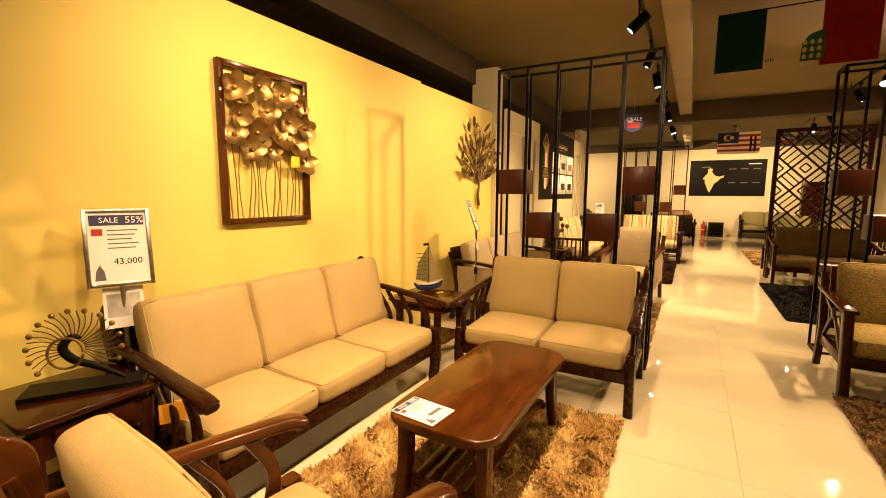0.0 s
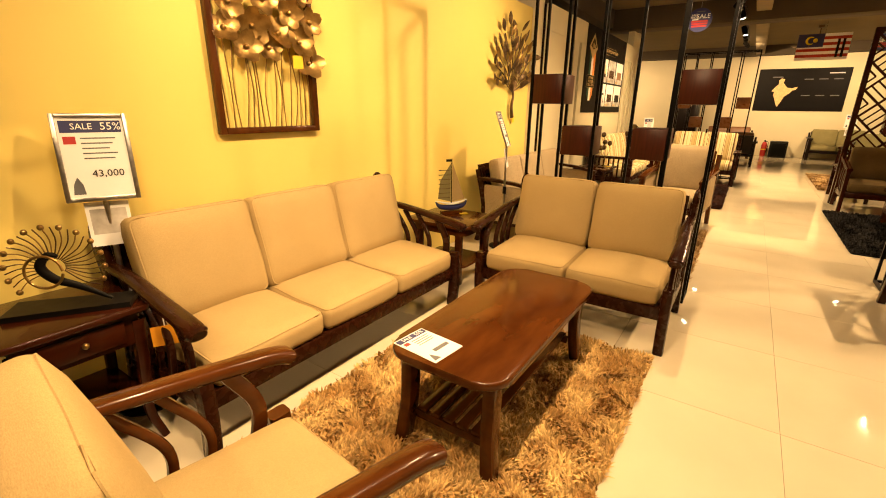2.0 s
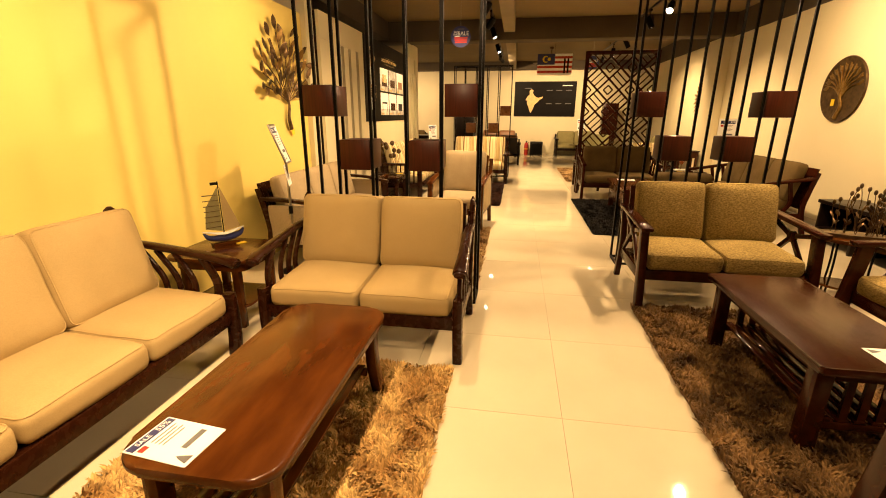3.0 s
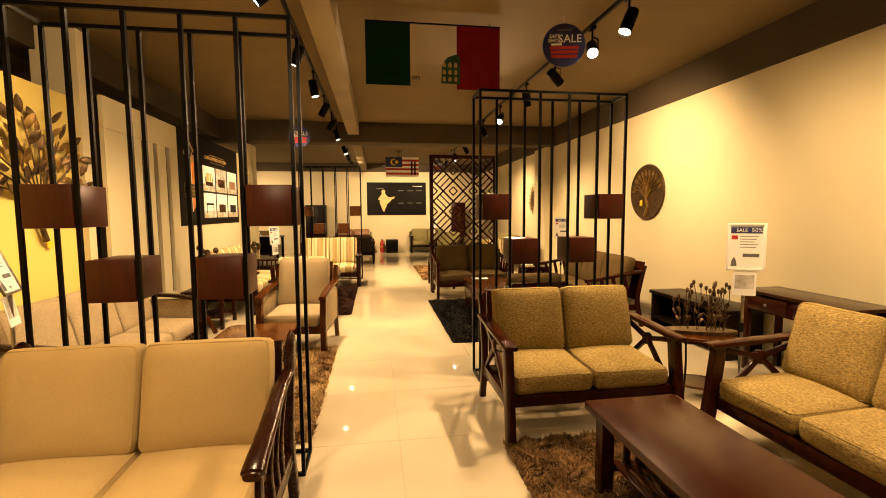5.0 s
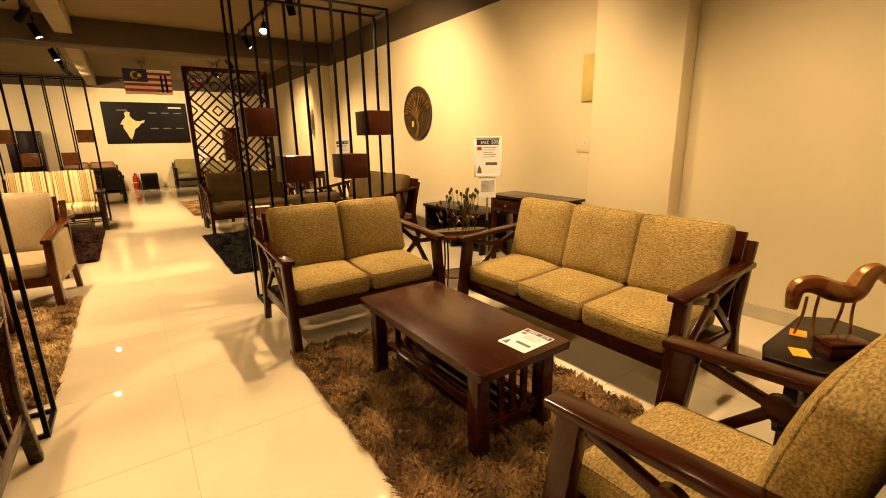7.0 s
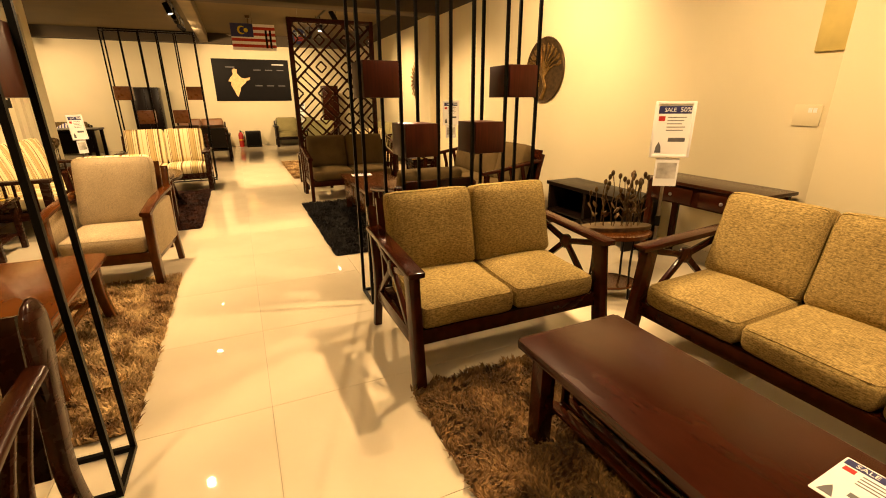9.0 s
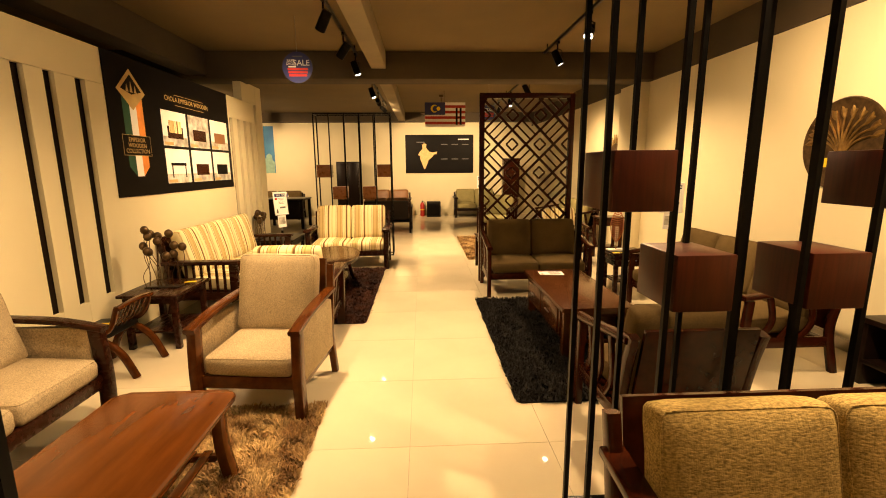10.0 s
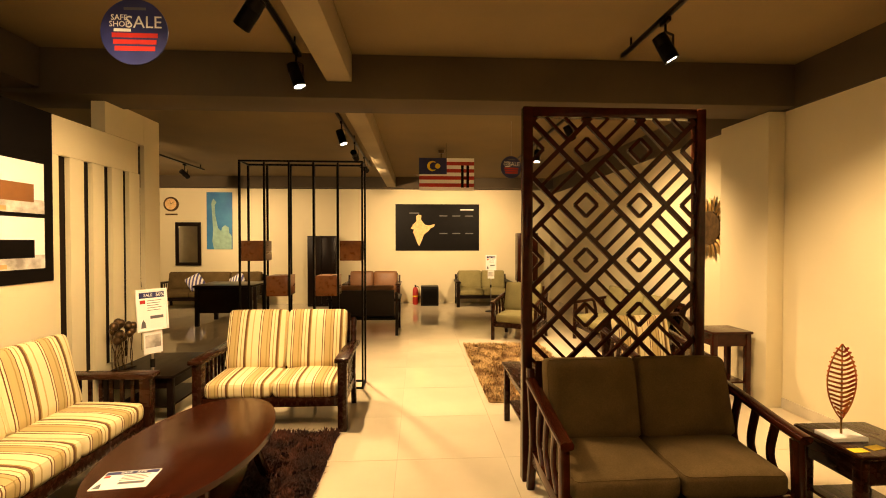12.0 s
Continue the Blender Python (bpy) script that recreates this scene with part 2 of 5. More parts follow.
def cushion(bm, w, d, h, r, m, puff=0.02, cuts=7, sag=0.0):
    """A stuffed cushion with rounded edges, swelling at its middle."""
    vs = bmesh.ops.create_cube(bm, size=2)["verts"]
    es = list({e for v in vs for e in v.link_edges})
    bmesh.ops.subdivide_edges(bm, edges=es, cuts=cuts, use_grid_fill=True)
    start = [v for v in bm.verts if not v.tag]
    for v in start:
        x, y, z = v.co
        # crowd the cuts towards the rims
        x, y = math.sin(x * math.pi / 2), math.sin(y * math.pi / 2)
        p = Vector((x * w / 2, y * d / 2, z * h / 2))
        q = Vector((max(-w / 2 + r, min(w / 2 - r, p.x)), max(-d / 2 + r, min(d / 2 - r, p.y)), max(-h / 2 + r, min(h / 2 - r, p.z))))
        o = p - q
        if o.length > 1e-6:
            p = q + o.normalized() * r
        swell = (1 - x * x) * (1 - y * y)
        p.z += puff * swell * z
        wob = noise.noise(m.translation * 3 + p * 5) * 0.006
        p += Vector((wob, wob * 0.7, wob))
        v.co = m @ p
        v.tag = True
    return bm


def lathe(bm, profile, m=None, n=20):
    """profile: (radius, height) pairs from bottom to top."""
    m = m or Matrix()
    loops = []
    for r, z in profile:
        loops.append([bm.verts.new(m @ Vector((r * math.cos(2 * math.pi * k / n), r * math.sin(2 * math.pi * k / n), z))) for k in range(n)])
    for a, b in zip(loops, loops[1:]):
        for k in range(n):
            bm.faces.new((a[k], a[(k + 1) % n], b[(k + 1) % n], b[k]))
    bm.faces.new(loops[0][::-1])
    bm.faces.new(loops[-1])
    return bm


def plate(bm, outline, z0, z1, m=None, bevel=0.0):
    """A flat plate with the given outline in x, y."""
    m = m or Matrix()
    lo = [bm.verts.new(m @ Vector((x, y, z0))) for x, y in outline]
    hi = [bm.verts.new(m @ Vector((x, y, z1))) for x, y in outline]
    n = len(outline)
    fs = [bm.faces.new(lo[::-1]), bm.faces.new(hi)]
    for k in range(n):
        fs.append(bm.faces.new((lo[k], lo[(k + 1) % n], hi[(k + 1) % n], hi[k])))
    if bevel:
        es = list({e for f in fs[:2] for e in f.edges})
        bmesh.ops.bevel(bm, geom=es, offset=bevel, segments=3, affect="EDGES", profile=0.5)
    return bm


def rounded(w, d, r, n=6):
    out = []
    for cx, cy, a0 in ((w / 2 - r, d / 2 - r, 0), (-w / 2 + r, d / 2 - r, 90), (-w / 2 + r, -d / 2 + r, 180), (w / 2 - r, -d / 2 + r, 270)):
        for k in range(n + 1):
            a = radians(a0 + 90 * k / n)
            out.append((cx + r * math.cos(a), cy + r * math.sin(a)))
    return out


def ball(bm, c, r, m=None, u=10, v=7, squash=(1, 1, 1)):
    mm = Matrix.LocRotScale(c, None, (r * squash[0], r * squash[1], r * squash[2]))
    bmesh.ops.create_uvsphere(bm, u_segments=u, v_segments=v, radius=1, matrix=(m @ mm) if m is not None else mm)
    return bm


def words(name, body, size, mat, m, parent, label="", align="CENTER", depth=0.0006):
    cu = bpy.data.curves.new(name, "FONT")
    cu.body, cu.size, cu.align_x, cu.align_y, cu.extrude, cu.resolution_u = body, size, align, "CENTER", depth, 2
    tmp = bpy.data.objects.new(name, cu)
    scene.collection.objects.link(tmp)
    bpy.context.view_layer.update()
    me = bpy.data.meshes.new_from_object(tmp.evaluated_get(bpy.context.evaluated_depsgraph_get()))
    bpy.data.objects.remove(tmp)
    me.materials.clear()
    me.materials.append(mat)
    ob = new(name, me)
    ob.parent = parent
    ob.matrix_basis = m
    return tagged(ob, label)


# ---- structure ----
def slab(name, mat, x0, y0, z0, x1, y1, z1, label, category="wall", bevel=0.0):
    ob = part(name, box(B(), x0, y0, z0, x1, y1, z1, bevel), mat, angle=30)
    return tagged(ob, label, category, kind="structure")


CEIL, LEFT, RIGHT, FAR, BACK, WEST = 3.25, -2.24, 4.15, 18.25, -3.2, -6.6
floor = slab("floor", M_GROUT, WEST, BACK, -0.12, RIGHT + 0.2, FAR + 0.15, -0.004, "polished cream vitrified tile floor with fine joints", "floor")
slab("ceiling", M_DARKCEIL, WEST - 0.2, BACK - 0.2, CEIL, RIGHT + 0.2, FAR + 0.2, CEIL + 0.15, "matt brown painted concrete ceiling", "ceiling")
slab("wall_yellow", M_YELLOW, LEFT - 0.12, 0.25, 0, LEFT, 4.05, 2.5, "yellow painted partition wall open above its top")
slab("wall_yellow_end", M_YELLOW, LEFT - 0.12, 4.055, 0, LEFT - 0.04, 5.95, 2.5, "yellow painted wall stepping back behind a pilaster edge")
slab("wall_stub", M_CREAM, LEFT - 0.35, 5.953, 0, LEFT + 0.02, 6.15, 3.1, "cream wall stub taller than the yellow partition")
east = slab("wall_east", M_CREAM, RIGHT, BACK, 0, RIGHT + 0.2, FAR, 2.85, "long cream painted showroom wall with soft pools of light")
slab("wall_east_upper", M_BEAM, RIGHT - 0.02, BACK, 2.853, RIGHT + 0.2, FAR, CEIL, "dark brown band along the wall top")
slab("wall_north", M_CREAM, WEST, FAR, 0, RIGHT, FAR + 0.2, 2.97, "cream end wall of the showroom")
slab("wall_north_upper", M_BEAM, WEST, FAR - 0.3, 2.973, RIGHT - 0.02, FAR + 0.2, CEIL, "dark beam above the end wall", "beam")
slab("wall_south", M_CREAM, WEST, BACK - 0.2, 0, RIGHT, BACK, CEIL, "plain cream wall closing the showroom")
slab("wall_west", M_CREAM, WEST - 0.2, BACK, 0, WEST, FAR, CEIL, "plain cream side wall of the next bay")
slab("pillar_1", M_CREAM, 3.95, 3.21, 0, RIGHT - 0.023, 4.0, CEIL - 0.003, "shallow cream painted pillar on the wall", "pillar", 0.008)
slab("pillar_2", M_CREAM, 3.98, 10.68, 0, RIGHT - 0.003, 11.35, 2.85, "shallow cream painted pillar under the beam", "pillar", 0.008)
slab("beam_cross", M_BEAM, WEST, 10.55, 2.86, RIGHT - 0.025, 11.0, CEIL - 0.002, "deep dark brown cross beam under the ceiling", "beam", 0.01)
slab("beam_long", M_BEAM_L, -0.16, BACK, 3.0, 0.06, 10.545, CEIL - 0.002, "long pale brown beam along the aisle", "beam", 0.01)
slab("beam_long_far", M_BEAM_L, -0.16, 11.005, 3.0, 0.06, FAR - 0.305, CEIL - 0.002, "long pale brown beam beyond the cross beam", "beam", 0.01)
slab("beam_west", M_BEAM, LEFT - 0.6, BACK, 2.9, LEFT - 0.3, 10.545, CEIL - 0.002, "dark brown beam above the partition wall", "beam", 0.01)

# the cream wall with upright slots, a poster and a taller end
WALLX = -2.15
y = 6.153
slots = [(6.82, 6.92), (7.08, 7.18), (7.38, 7.49), (10.22, 10.33), (10.48, 10.58), (10.72, 10.82), (10.97, 11.06), (11.22, 11.30)]
slot_wall = thing("wall_slotted", "cream wall with narrow upright slots", "wall", kind="structure")
for a, b in slots + [(11.56, 11.56)]:
    part("panel", box(B(), WALLX - 0.04, y, 0, WALLX, a, 2.28 if a < 11.3 else 2.88), M_CREAM, slot_wall)
    if b > a:
        part("sill", box(B(), WALLX - 0.038, a, 0, WALLX - 0.002, b, 0.5), M_CREAM, slot_wall)
    y = b
part("header", box(B(), WALLX - 0.039, 6.153, 2.283, WALLX - 0.001, 11.2, 2.58), M_CREAM, slot_wall)
part("tall_header", box(B(), WALLX - 0.12, 10.74, 2.583, WALLX - 0.001, 11.297, 2.88), M_CREAM, slot_wall)
# added sheet: its near-black colour gives the darkness seen through the open slots
part("backing", box(B(), WALLX - 0.2, 6.153, 0, WALLX - 0.045, 11.3, 2.57), M_EBONY, slot_wall, "near-black sheet standing in for the darkness beyond the slots")
slab("baseboard", M_SKIRT, RIGHT - 0.014, BACK, 0, RIGHT - 0.001, 3.207, 0.1, "pale tile skirting along the wall", "skirting")
slab("baseboard_2", M_SKIRT, RIGHT - 0.014, 4.003, 0, RIGHT - 0.001, 10.677, 0.1, "pale tile skirting along the wall", "skirting")
slab("baseboard_3", M_SKIRT, RIGHT - 0.014, 11.353, 0, RIGHT - 0.001, FAR, 0.1, "pale tile skirting along the wall", "skirting")
slab("baseboard_4", M_SKIRT, 3.938, 3.207, 0, 3.949, 4.003, 0.1, "pale tile skirting round the pillar", "skirting")


# ---- track lamps ----
TRACK_Z, CAN_Z = 3.15, 2.95


def track(x, y0, y1):
    t = thing("lighting_track", "black steel lighting track under the ceiling", "track", pose(x, y0, TRACK_Z))
    part("rail", box(B(), -0.017, 0, 0, 0.017, y1 - y0, 0.03, 0.004), M_IRON, t)
    n = 3
    for k in range(n):
        yy = 0.15 + (y1 - y0 - 0.3) * k / (n - 1)
        part("hanger", box(B(), -0.006, yy - 0.006, 0.03, 0.006, yy + 0.006, CEIL - TRACK_Z), M_IRON, t)


def track_lamp(x, y, target, lit=True, watts=SPOT_W, cone=100):
    t = thing("track_spotlight", "black cylindrical track spotlight" + (", lit" if lit else ", unlit"), "spotlight", pose(x, y, CAN_Z), "track spotlights")
    part("adapter", box(B(), -0.014, -0.05, 0.165, 0.014, 0.05, TRACK_Z - CAN_Z - 0.002, 0.003), M_IRON, t)
    part("stem", lathe(B(), [(0.009, 0.03), (0.009, 0.165)], None, 10), M_IRON, t)
    d = (Vector(target) - Vector((x, y, CAN_Z))).normalized()
    m = d.to_track_quat("-Z", "Y").to_matrix().to_4x4()
    bm = B()
    lathe(bm, [(0.036, 0.10), (0.048, 0.094), (0.051, 0.03), (0.0495, 0.026), (0.051, 0.022), (0.051, -0.095), (0.047, -0.10), (0.044, -0.09), (0.036, -0.07)], m, 24)
    part("can", bm, M_IRON, t)
    part("yoke", bar(B(), (0.056, 0, 0.0), (0.056, 0, 0.09), 0.004, 0.022), M_IRON, t)
    part("yoke_top", bar(B(), (0.056, 0, 0.09), (-0.01, 0, 0.115), 0.022, 0.004), M_IRON, t)
    if lit:
        part("bulb", lathe(B(), [(0.001, -0.09), (0.043, -0.088)], m), M_BULB, t, "glowing lamp face")
        spot_light(Vector((x, y, CAN_Z)) + d * 0.125, target, watts, cone)


def lamp_row(x, rows):
    """rows: place along the track, target, share of the usual power, cone; no power means unlit."""
    for yy, tgt, share, cone in rows:
        track_lamp(x, yy, tgt, share > 0, SPOT_W * share, cone)


track(-0.35, -2.6, 10.4)
track(2.35, -2.6, 10.27)
track(-0.35, 11.3, 15.8)
track(2.5, 11.5, 16.5)
track(-4.0, 11.5, 16.5)
# the lamp at 10.28 is really unlit; its light is added for the aisle floor
lamp_row(-0.35, (
    (-0.8, (-2.0, -0.1, 0.2), 0.7, 85), (0.4, (-2.2, 3.9, 1.3), 0.95, 95), (0.95, (-1.0, 1.0, 0.2), 0.6, 95), (1.6, (-0.6, 1.7, 0.0), 0.55, 95), (2.7, (-2.2, 2.1, 0.8), 0.6, 100),
    (3.6, (0.35, 2.6, 0.0), 0.45, 105), (4.75, (-2.24, 4.5, 1.2), 0.65, 95), (5.98, (-1.5, 6.1, 0.0), 0.75, 100), (7.1, (0.2, 7.0, 0.0), 1.0, 105),
    (8.2, (-1.6, 9.1, 1.0), 0.8, 105), (9.3, (-2.0, 9.9, 0.9), 0.7, 100), (10.28, (0.7, 10.1, 0.0), 1.1, 105)))
# the lamps at 1.2, 2.6 and 3.7 are unseen, added to brighten wall and seats
lamp_row(2.35, (
    (1.2, (2.2, 1.7, 0.0), 0.45, 90), (2.6, (3.4, 2.4, 0.4), 0.65, 110), (3.7, (3.8, 4.7, 1.0), 0.7, 100), (4.85, (1.0, 4.5, 0.0), 0.75, 100),
    (5.45, (1.1, 2.4, 0.2), 1.0, 105), (6.3, (4.1, 7.0, 1.6), 1.0, 110), (7.25, (3.0, 7.6, 0.0), 0.0, 90), (8.5, (1.0, 5.8, 0.4), 1.5, 125),
    (9.62, (3.6, 9.3, 0.4), 1.15, 105)))
lamp_row(-0.35, ((12.4, (0.7, 11.9, 0.0), 1.5, 105), (13.6, (0.2, 18.2, 1.2), 1.0, 90), (14.8, (1.2, 18.2, 1.6), 1.0, 90)))
lamp_row(2.5, ((12.0, (3.6, 12.4, 1.2), 1.3, 110), (13.5, (2.2, 13.0, 0.2), 1.1, 90), (15.0, (2.0, 18.2, 1.2), 1.1, 90)))
lamp_row(-4.0, ((13.0, (-4.2, 18.2, 1.4), 0.8, 90), (14.5, (-5.6, 18.2, 1.5), 0.8, 90), (15.7, (-3.0, 18.2, 1.2), 0.7, 90)))


# ---- seating ----
def piping(parent, w, d, h, r, m, mat):
    """The sewn welt along the upper rim of a cushion."""
    k = r * 0.29
    pts = []
    outline = rounded(w - 2 * k, d - 2 * k, r * 0.71, 3)
    for i, (x, y) in enumerate(outline):
        nx, ny = outline[(i + 1) % len(outline)]
        steps = 6 if math.dist((x, y), (nx, ny)) > 0.1 else 1
        for j in range(steps):
            p = Vector((x + (nx - x) * j / steps, y + (ny - y) * j / steps, h / 2 - k))
            wob = noise.noise(m.translation * 3 + p * 5) * 0.006
            pts.append(m @ (p + Vector((wob, wob * 0.7, wob))))
    pts.append(pts[0])
    part("piping", sweep(B(), pts, 0.007, n=1, ring=6), mat, parent)


def seat_unit(name, label, category, m, n, width, depth, fabric, wood, style, group, back_top=0.88, seat_top=0.43, arm_z=0.6):
    """A settee or chair that faces -y; its front edge is y = 0."""
    t = thing(name, label, category, m, group)
    inner = width - 2 * 0.075
    x0 = -inner / 2
    w = inner / n
    th = 0.135
    back_y, lean = depth - 0.13, 14
    for k in range(n):
        cx = x0 + w * (k + 0.5)
        sm = pose(cx, 0.02 + (depth - 0.22) / 2, seat_top - th / 2, 2.5)
        seat = part("seat_cushion", cushion(B(), w - 0.006, depth - 0.22, th, 0.045, sm, 0.022), fabric, t)
        piping(seat, w - 0.006, depth - 0.22, th, 0.045, sm, fabric)
        h = back_top - seat_top + 0.03
        bm_ = pose(cx, back_y - 0.06, seat_top + h / 2 - 0.02, 90 - lean)
        back = part("back_cushion", cushion(B(), w - 0.006, h, 0.13, 0.045, bm_, 0.025), fabric, t)
        piping(back, w - 0.006, h, 0.13, 0.045, bm_, fabric)
    rail = seat_top - th - 0.055
    part("front_rail", box(B(), -width / 2 + 0.06, 0.03, rail - 0.03, width / 2 - 0.06, 0.06, rail + 0.05, 0.005), wood, t)
    part("seat_base", box(B(), -width / 2 + 0.06, 0.063, rail + 0.01, width / 2 - 0.06, depth - 0.12, rail + 0.045, 0.004), wood, t)
    part("back_panel", bar(B(), (0, depth - 0.075, seat_top - 0.1), (0, depth + 0.02, back_top - 0.06), inner, 0.022, up=(0, 1, 0)), wood, t)
    for s in (-1, 1):
        xs = s * (width / 2 - 0.035)
        # back posts lean with the back
        part("back_leg", sweep(B(), [(xs, depth - 0.02, 0.0), (xs, depth - 0.09, 0.32), (xs, depth - 0.06, 0.55), (xs, depth - 0.005, back_top - 0.10)], 0.05, 0.055, power=5, ring=12), wood, t)
        part("side_rail", box(B(), xs - 0.015, 0.05, rail - 0.03, xs + 0.015, depth - 0.08, rail + 0.05, 0.004), wood, t)
        if style == "swoop":
            part("front_leg", sweep(B(), [(xs, 0.05, 0), (xs, 0.035, 0.2), (xs, 0.045, 0.4)], 0.058, 0.07, power=5, ring=12), wood, t)
            part("armrest", sweep(B(), [(xs, depth - 0.07, arm_z + 0.085), (xs, depth * 0.62, arm_z + 0.065), (xs + s * 0.01, depth * 0.3, arm_z + 0.03), (xs + s * 0.015, 0.04, arm_z), (xs + s * 0.015, -0.03, arm_z - 0.025)],
                                  0.075, 0.048, power=2.6, ring=14, taper=lambda u: 0.75 + 0.4 * u if u < 0.96 else 0.85), wood, t)
            for q, bow in ((0.08, 0.07), (0.34, 0.05), (0.52, 0.03), (0.68, 0.02)):
                part("spindle", sweep(B(), [(xs, 0.09 + depth * q * 0.75, rail + 0.04), (xs, 0.06 + depth * q * 0.78, (rail + arm_z) / 2 + 0.04), (xs, 0.06 + depth * q + bow, arm_z + 0.02 + 0.05 * q)], 0.03, 0.05 if q < 0.1 else 0.03, power=3, ring=10), wood, t)
        elif style == "brace":
            part("front_leg", sweep(B(), [(xs, -0.02, 0), (xs, 0.03, arm_z * 0.6), (xs, 0.06, arm_z)], 0.06, 0.085, power=6, ring=12), wood, t)
            part("armrest", bar(B(), (xs, -0.02, arm_z + 0.01), (xs, depth - 0.02, arm_z + 0.055), 0.085, 0.032, 0.008), wood, t)
            c = (xs, depth * 0.47, (rail + arm_z) / 2 + 0.1)
            for e in ((xs, 0.11, arm_z - 0.02), (xs, depth - 0.1, arm_z + 0.01), (xs, 0.1, rail + 0.03), (xs, depth - 0.12, rail + 0.03)):
                part("brace", bar(B(), c, e, 0.026, 0.036, 0.004), wood, t)
            part("boss", lathe(B(), [(0.035, -0.02), (0.045, -0.014), (0.045, 0.014), (0.035, 0.02)], pose(*c, 0, 90, 0)), wood, t)
        elif style == "mission":
            part("front_leg", box(B(), xs - 0.038, 0.0, 0, xs + 0.038, 0.075, arm_z - 0.012, 0.006), wood, t)
            part("armrest", box(B(), xs - 0.06, -0.03, arm_z - 0.01, xs + 0.06, depth - 0.02, arm_z + 0.028, 0.008), wood, t)
            for k in range(7):
                yy = 0.14 + (depth - 0.3) * k / 6
                part("slat", box(B(), xs - 0.008, yy - 0.012, rail + 0.05, xs + 0.008, yy + 0.012, arm_z - 0.012), wood, t)
        elif style == "curve":
            part("front_leg", sweep(B(), [(xs, 0.03, 0), (xs, 0.03, 0.3), (xs, 0.045, arm_z - 0.02)], 0.05, 0.06, power=5, ring=12), wood, t)
            part("armrest", sweep(B(), [(xs, depth - 0.03, arm_z + 0.11), (xs, depth * 0.6, arm_z + 0.07), (xs, depth * 0.25, arm_z + 0.025), (xs, -0.01, arm_z)], 0.07, 0.045, power=3.2, ring=14), wood, t)
            for q in (0.22, 0.42, 0.62):
                part("spindle", sweep(B(), [(xs, depth * q - 0.02, rail + 0.04), (xs, depth * q + 0.06, (rail + arm_z) / 2), (xs, depth * q + 0.02, arm_z + 0.02 + 0.07 * q)], 0.028, 0.05, power=3, ring=10), wood, t)
        else:  # club: upholstered sides under wooden arms
            part("front_leg", sweep(B(), [(xs, 0.04, 0), (xs, 0.03, 0.3), (xs, 0.05, arm_z)], 0.062, 0.08, power=6, ring=12), wood, t)
            part("armrest", sweep(B(), [(xs, -0.005, arm_z - 0.01), (xs, depth * 0.4, arm_z + 0.045), (xs, depth - 0.03, arm_z + 0.07)], 0.075, 0.034, power=5, ring=12), wood, t)
            part("side_panel", box(B(), xs - 0.022, 0.085, rail, xs + 0.022, depth - 0.09, arm_z + 0.01, 0.015), fabric, t)
    if style == "swoop":
        for s in (-1, 1):
            xs = s * (width / 2 - 0.03)
            part("ear", sweep(B(), [(xs, depth - 0.05, seat_top), (xs, depth - 0.03, 0.62), (xs, depth - 0.01, 0.74), (xs, depth + 0.0, back_top - 0.005)], 0.042, 0.13, power=3, ring=14,
                              taper=lambda u: (0.55 + 0.45 * min(u / 0.7, 1)) * math.sqrt(max(1 - max((u - 0.8) / 0.2, 0) ** 2, 0.04))), wood, t)
    return t


G1, G2, G3, G4 = "tan suite", "olive suite", "striped suite", "dark grey suite"
seat_unit("sofa", "tan fabric three-seat sofa with carved dark wooden arms", "sofa", pose(-1.40, 2.07, 0, 0, 0, 90), 3, 1.86, 0.74, M_TAN, M_WALNUT, "swoop", G1, 0.90)
seat_unit("loveseat", "tan fabric two-seat sofa with carved dark wooden arms", "sofa", pose(-0.69, 3.04, 0), 2, 1.27, 0.76, M_TAN, M_WALNUT, "swoop", G1)
seat_unit("armchair", "tan fabric armchair with glossy carved brown wooden arms", "armchair", pose(-0.685, 1.20, 0, 0, 0, 173), 1, 0.69, 0.75, M_TAN, M_TEAK, "swoop", G1)
seat_unit("sofa", "olive chenille three-seat sofa with flat braced dark arms", "sofa", pose(2.44, 3.14, 0, 0, 0, -90), 3, 1.72, 0.76, M_OLIVE, M_MAHOG, "brace", G2)
seat_unit("loveseat", "olive chenille two-seat sofa with flat braced dark arms", "sofa", pose(1.76, 4.12, 0), 2, 1.24, 0.76, M_OLIVE, M_MAHOG, "brace", G2)
seat_unit("armchair", "olive chenille armchair with flat braced dark arms", "armchair", pose(1.68, 2.10, 0, 0, 0, 180), 1, 0.70, 0.74, M_OLIVE, M_MAHOG, "brace", G2)
seat_unit("sofa", "cream and brown striped three-seat sofa with dark arms", "sofa", pose(-1.36, 9.10, 0, 0, 0, 90), 3, 1.95, 0.76, M_STRIPE, M_WALNUT, "mission", G3, 0.93)
seat_unit("loveseat", "cream and brown striped two-seat sofa with dark slatted arms", "sofa", pose(-0.60, 10.36, 0), 2, 1.26, 0.72, M_STRIPE, M_WALNUT, "mission", G3, 0.95)
seat_unit("armchair", "cream and brown striped armchair with slatted wooden sides", "armchair", pose(-0.60, 7.98, 0, 0, 0, 180), 1, 0.74, 0.74, M_STRIPE, M_MAHOG, "mission", G3, 0.90)
seat_unit("loveseat", "dark grey-brown velour two-seat sofa before the lattice screen", "sofa", pose(1.98, 8.74, 0), 2, 1.30, 0.72, M_GREY, M_MAHOG, "curve", G4)
seat_unit("sofa", "dark grey-brown velour three-seat sofa along the wall", "sofa", pose(2.92, 7.52, 0, 0, 0, -90), 3, 1.90, 0.78, M_GREY, M_MAHOG, "curve", G4)
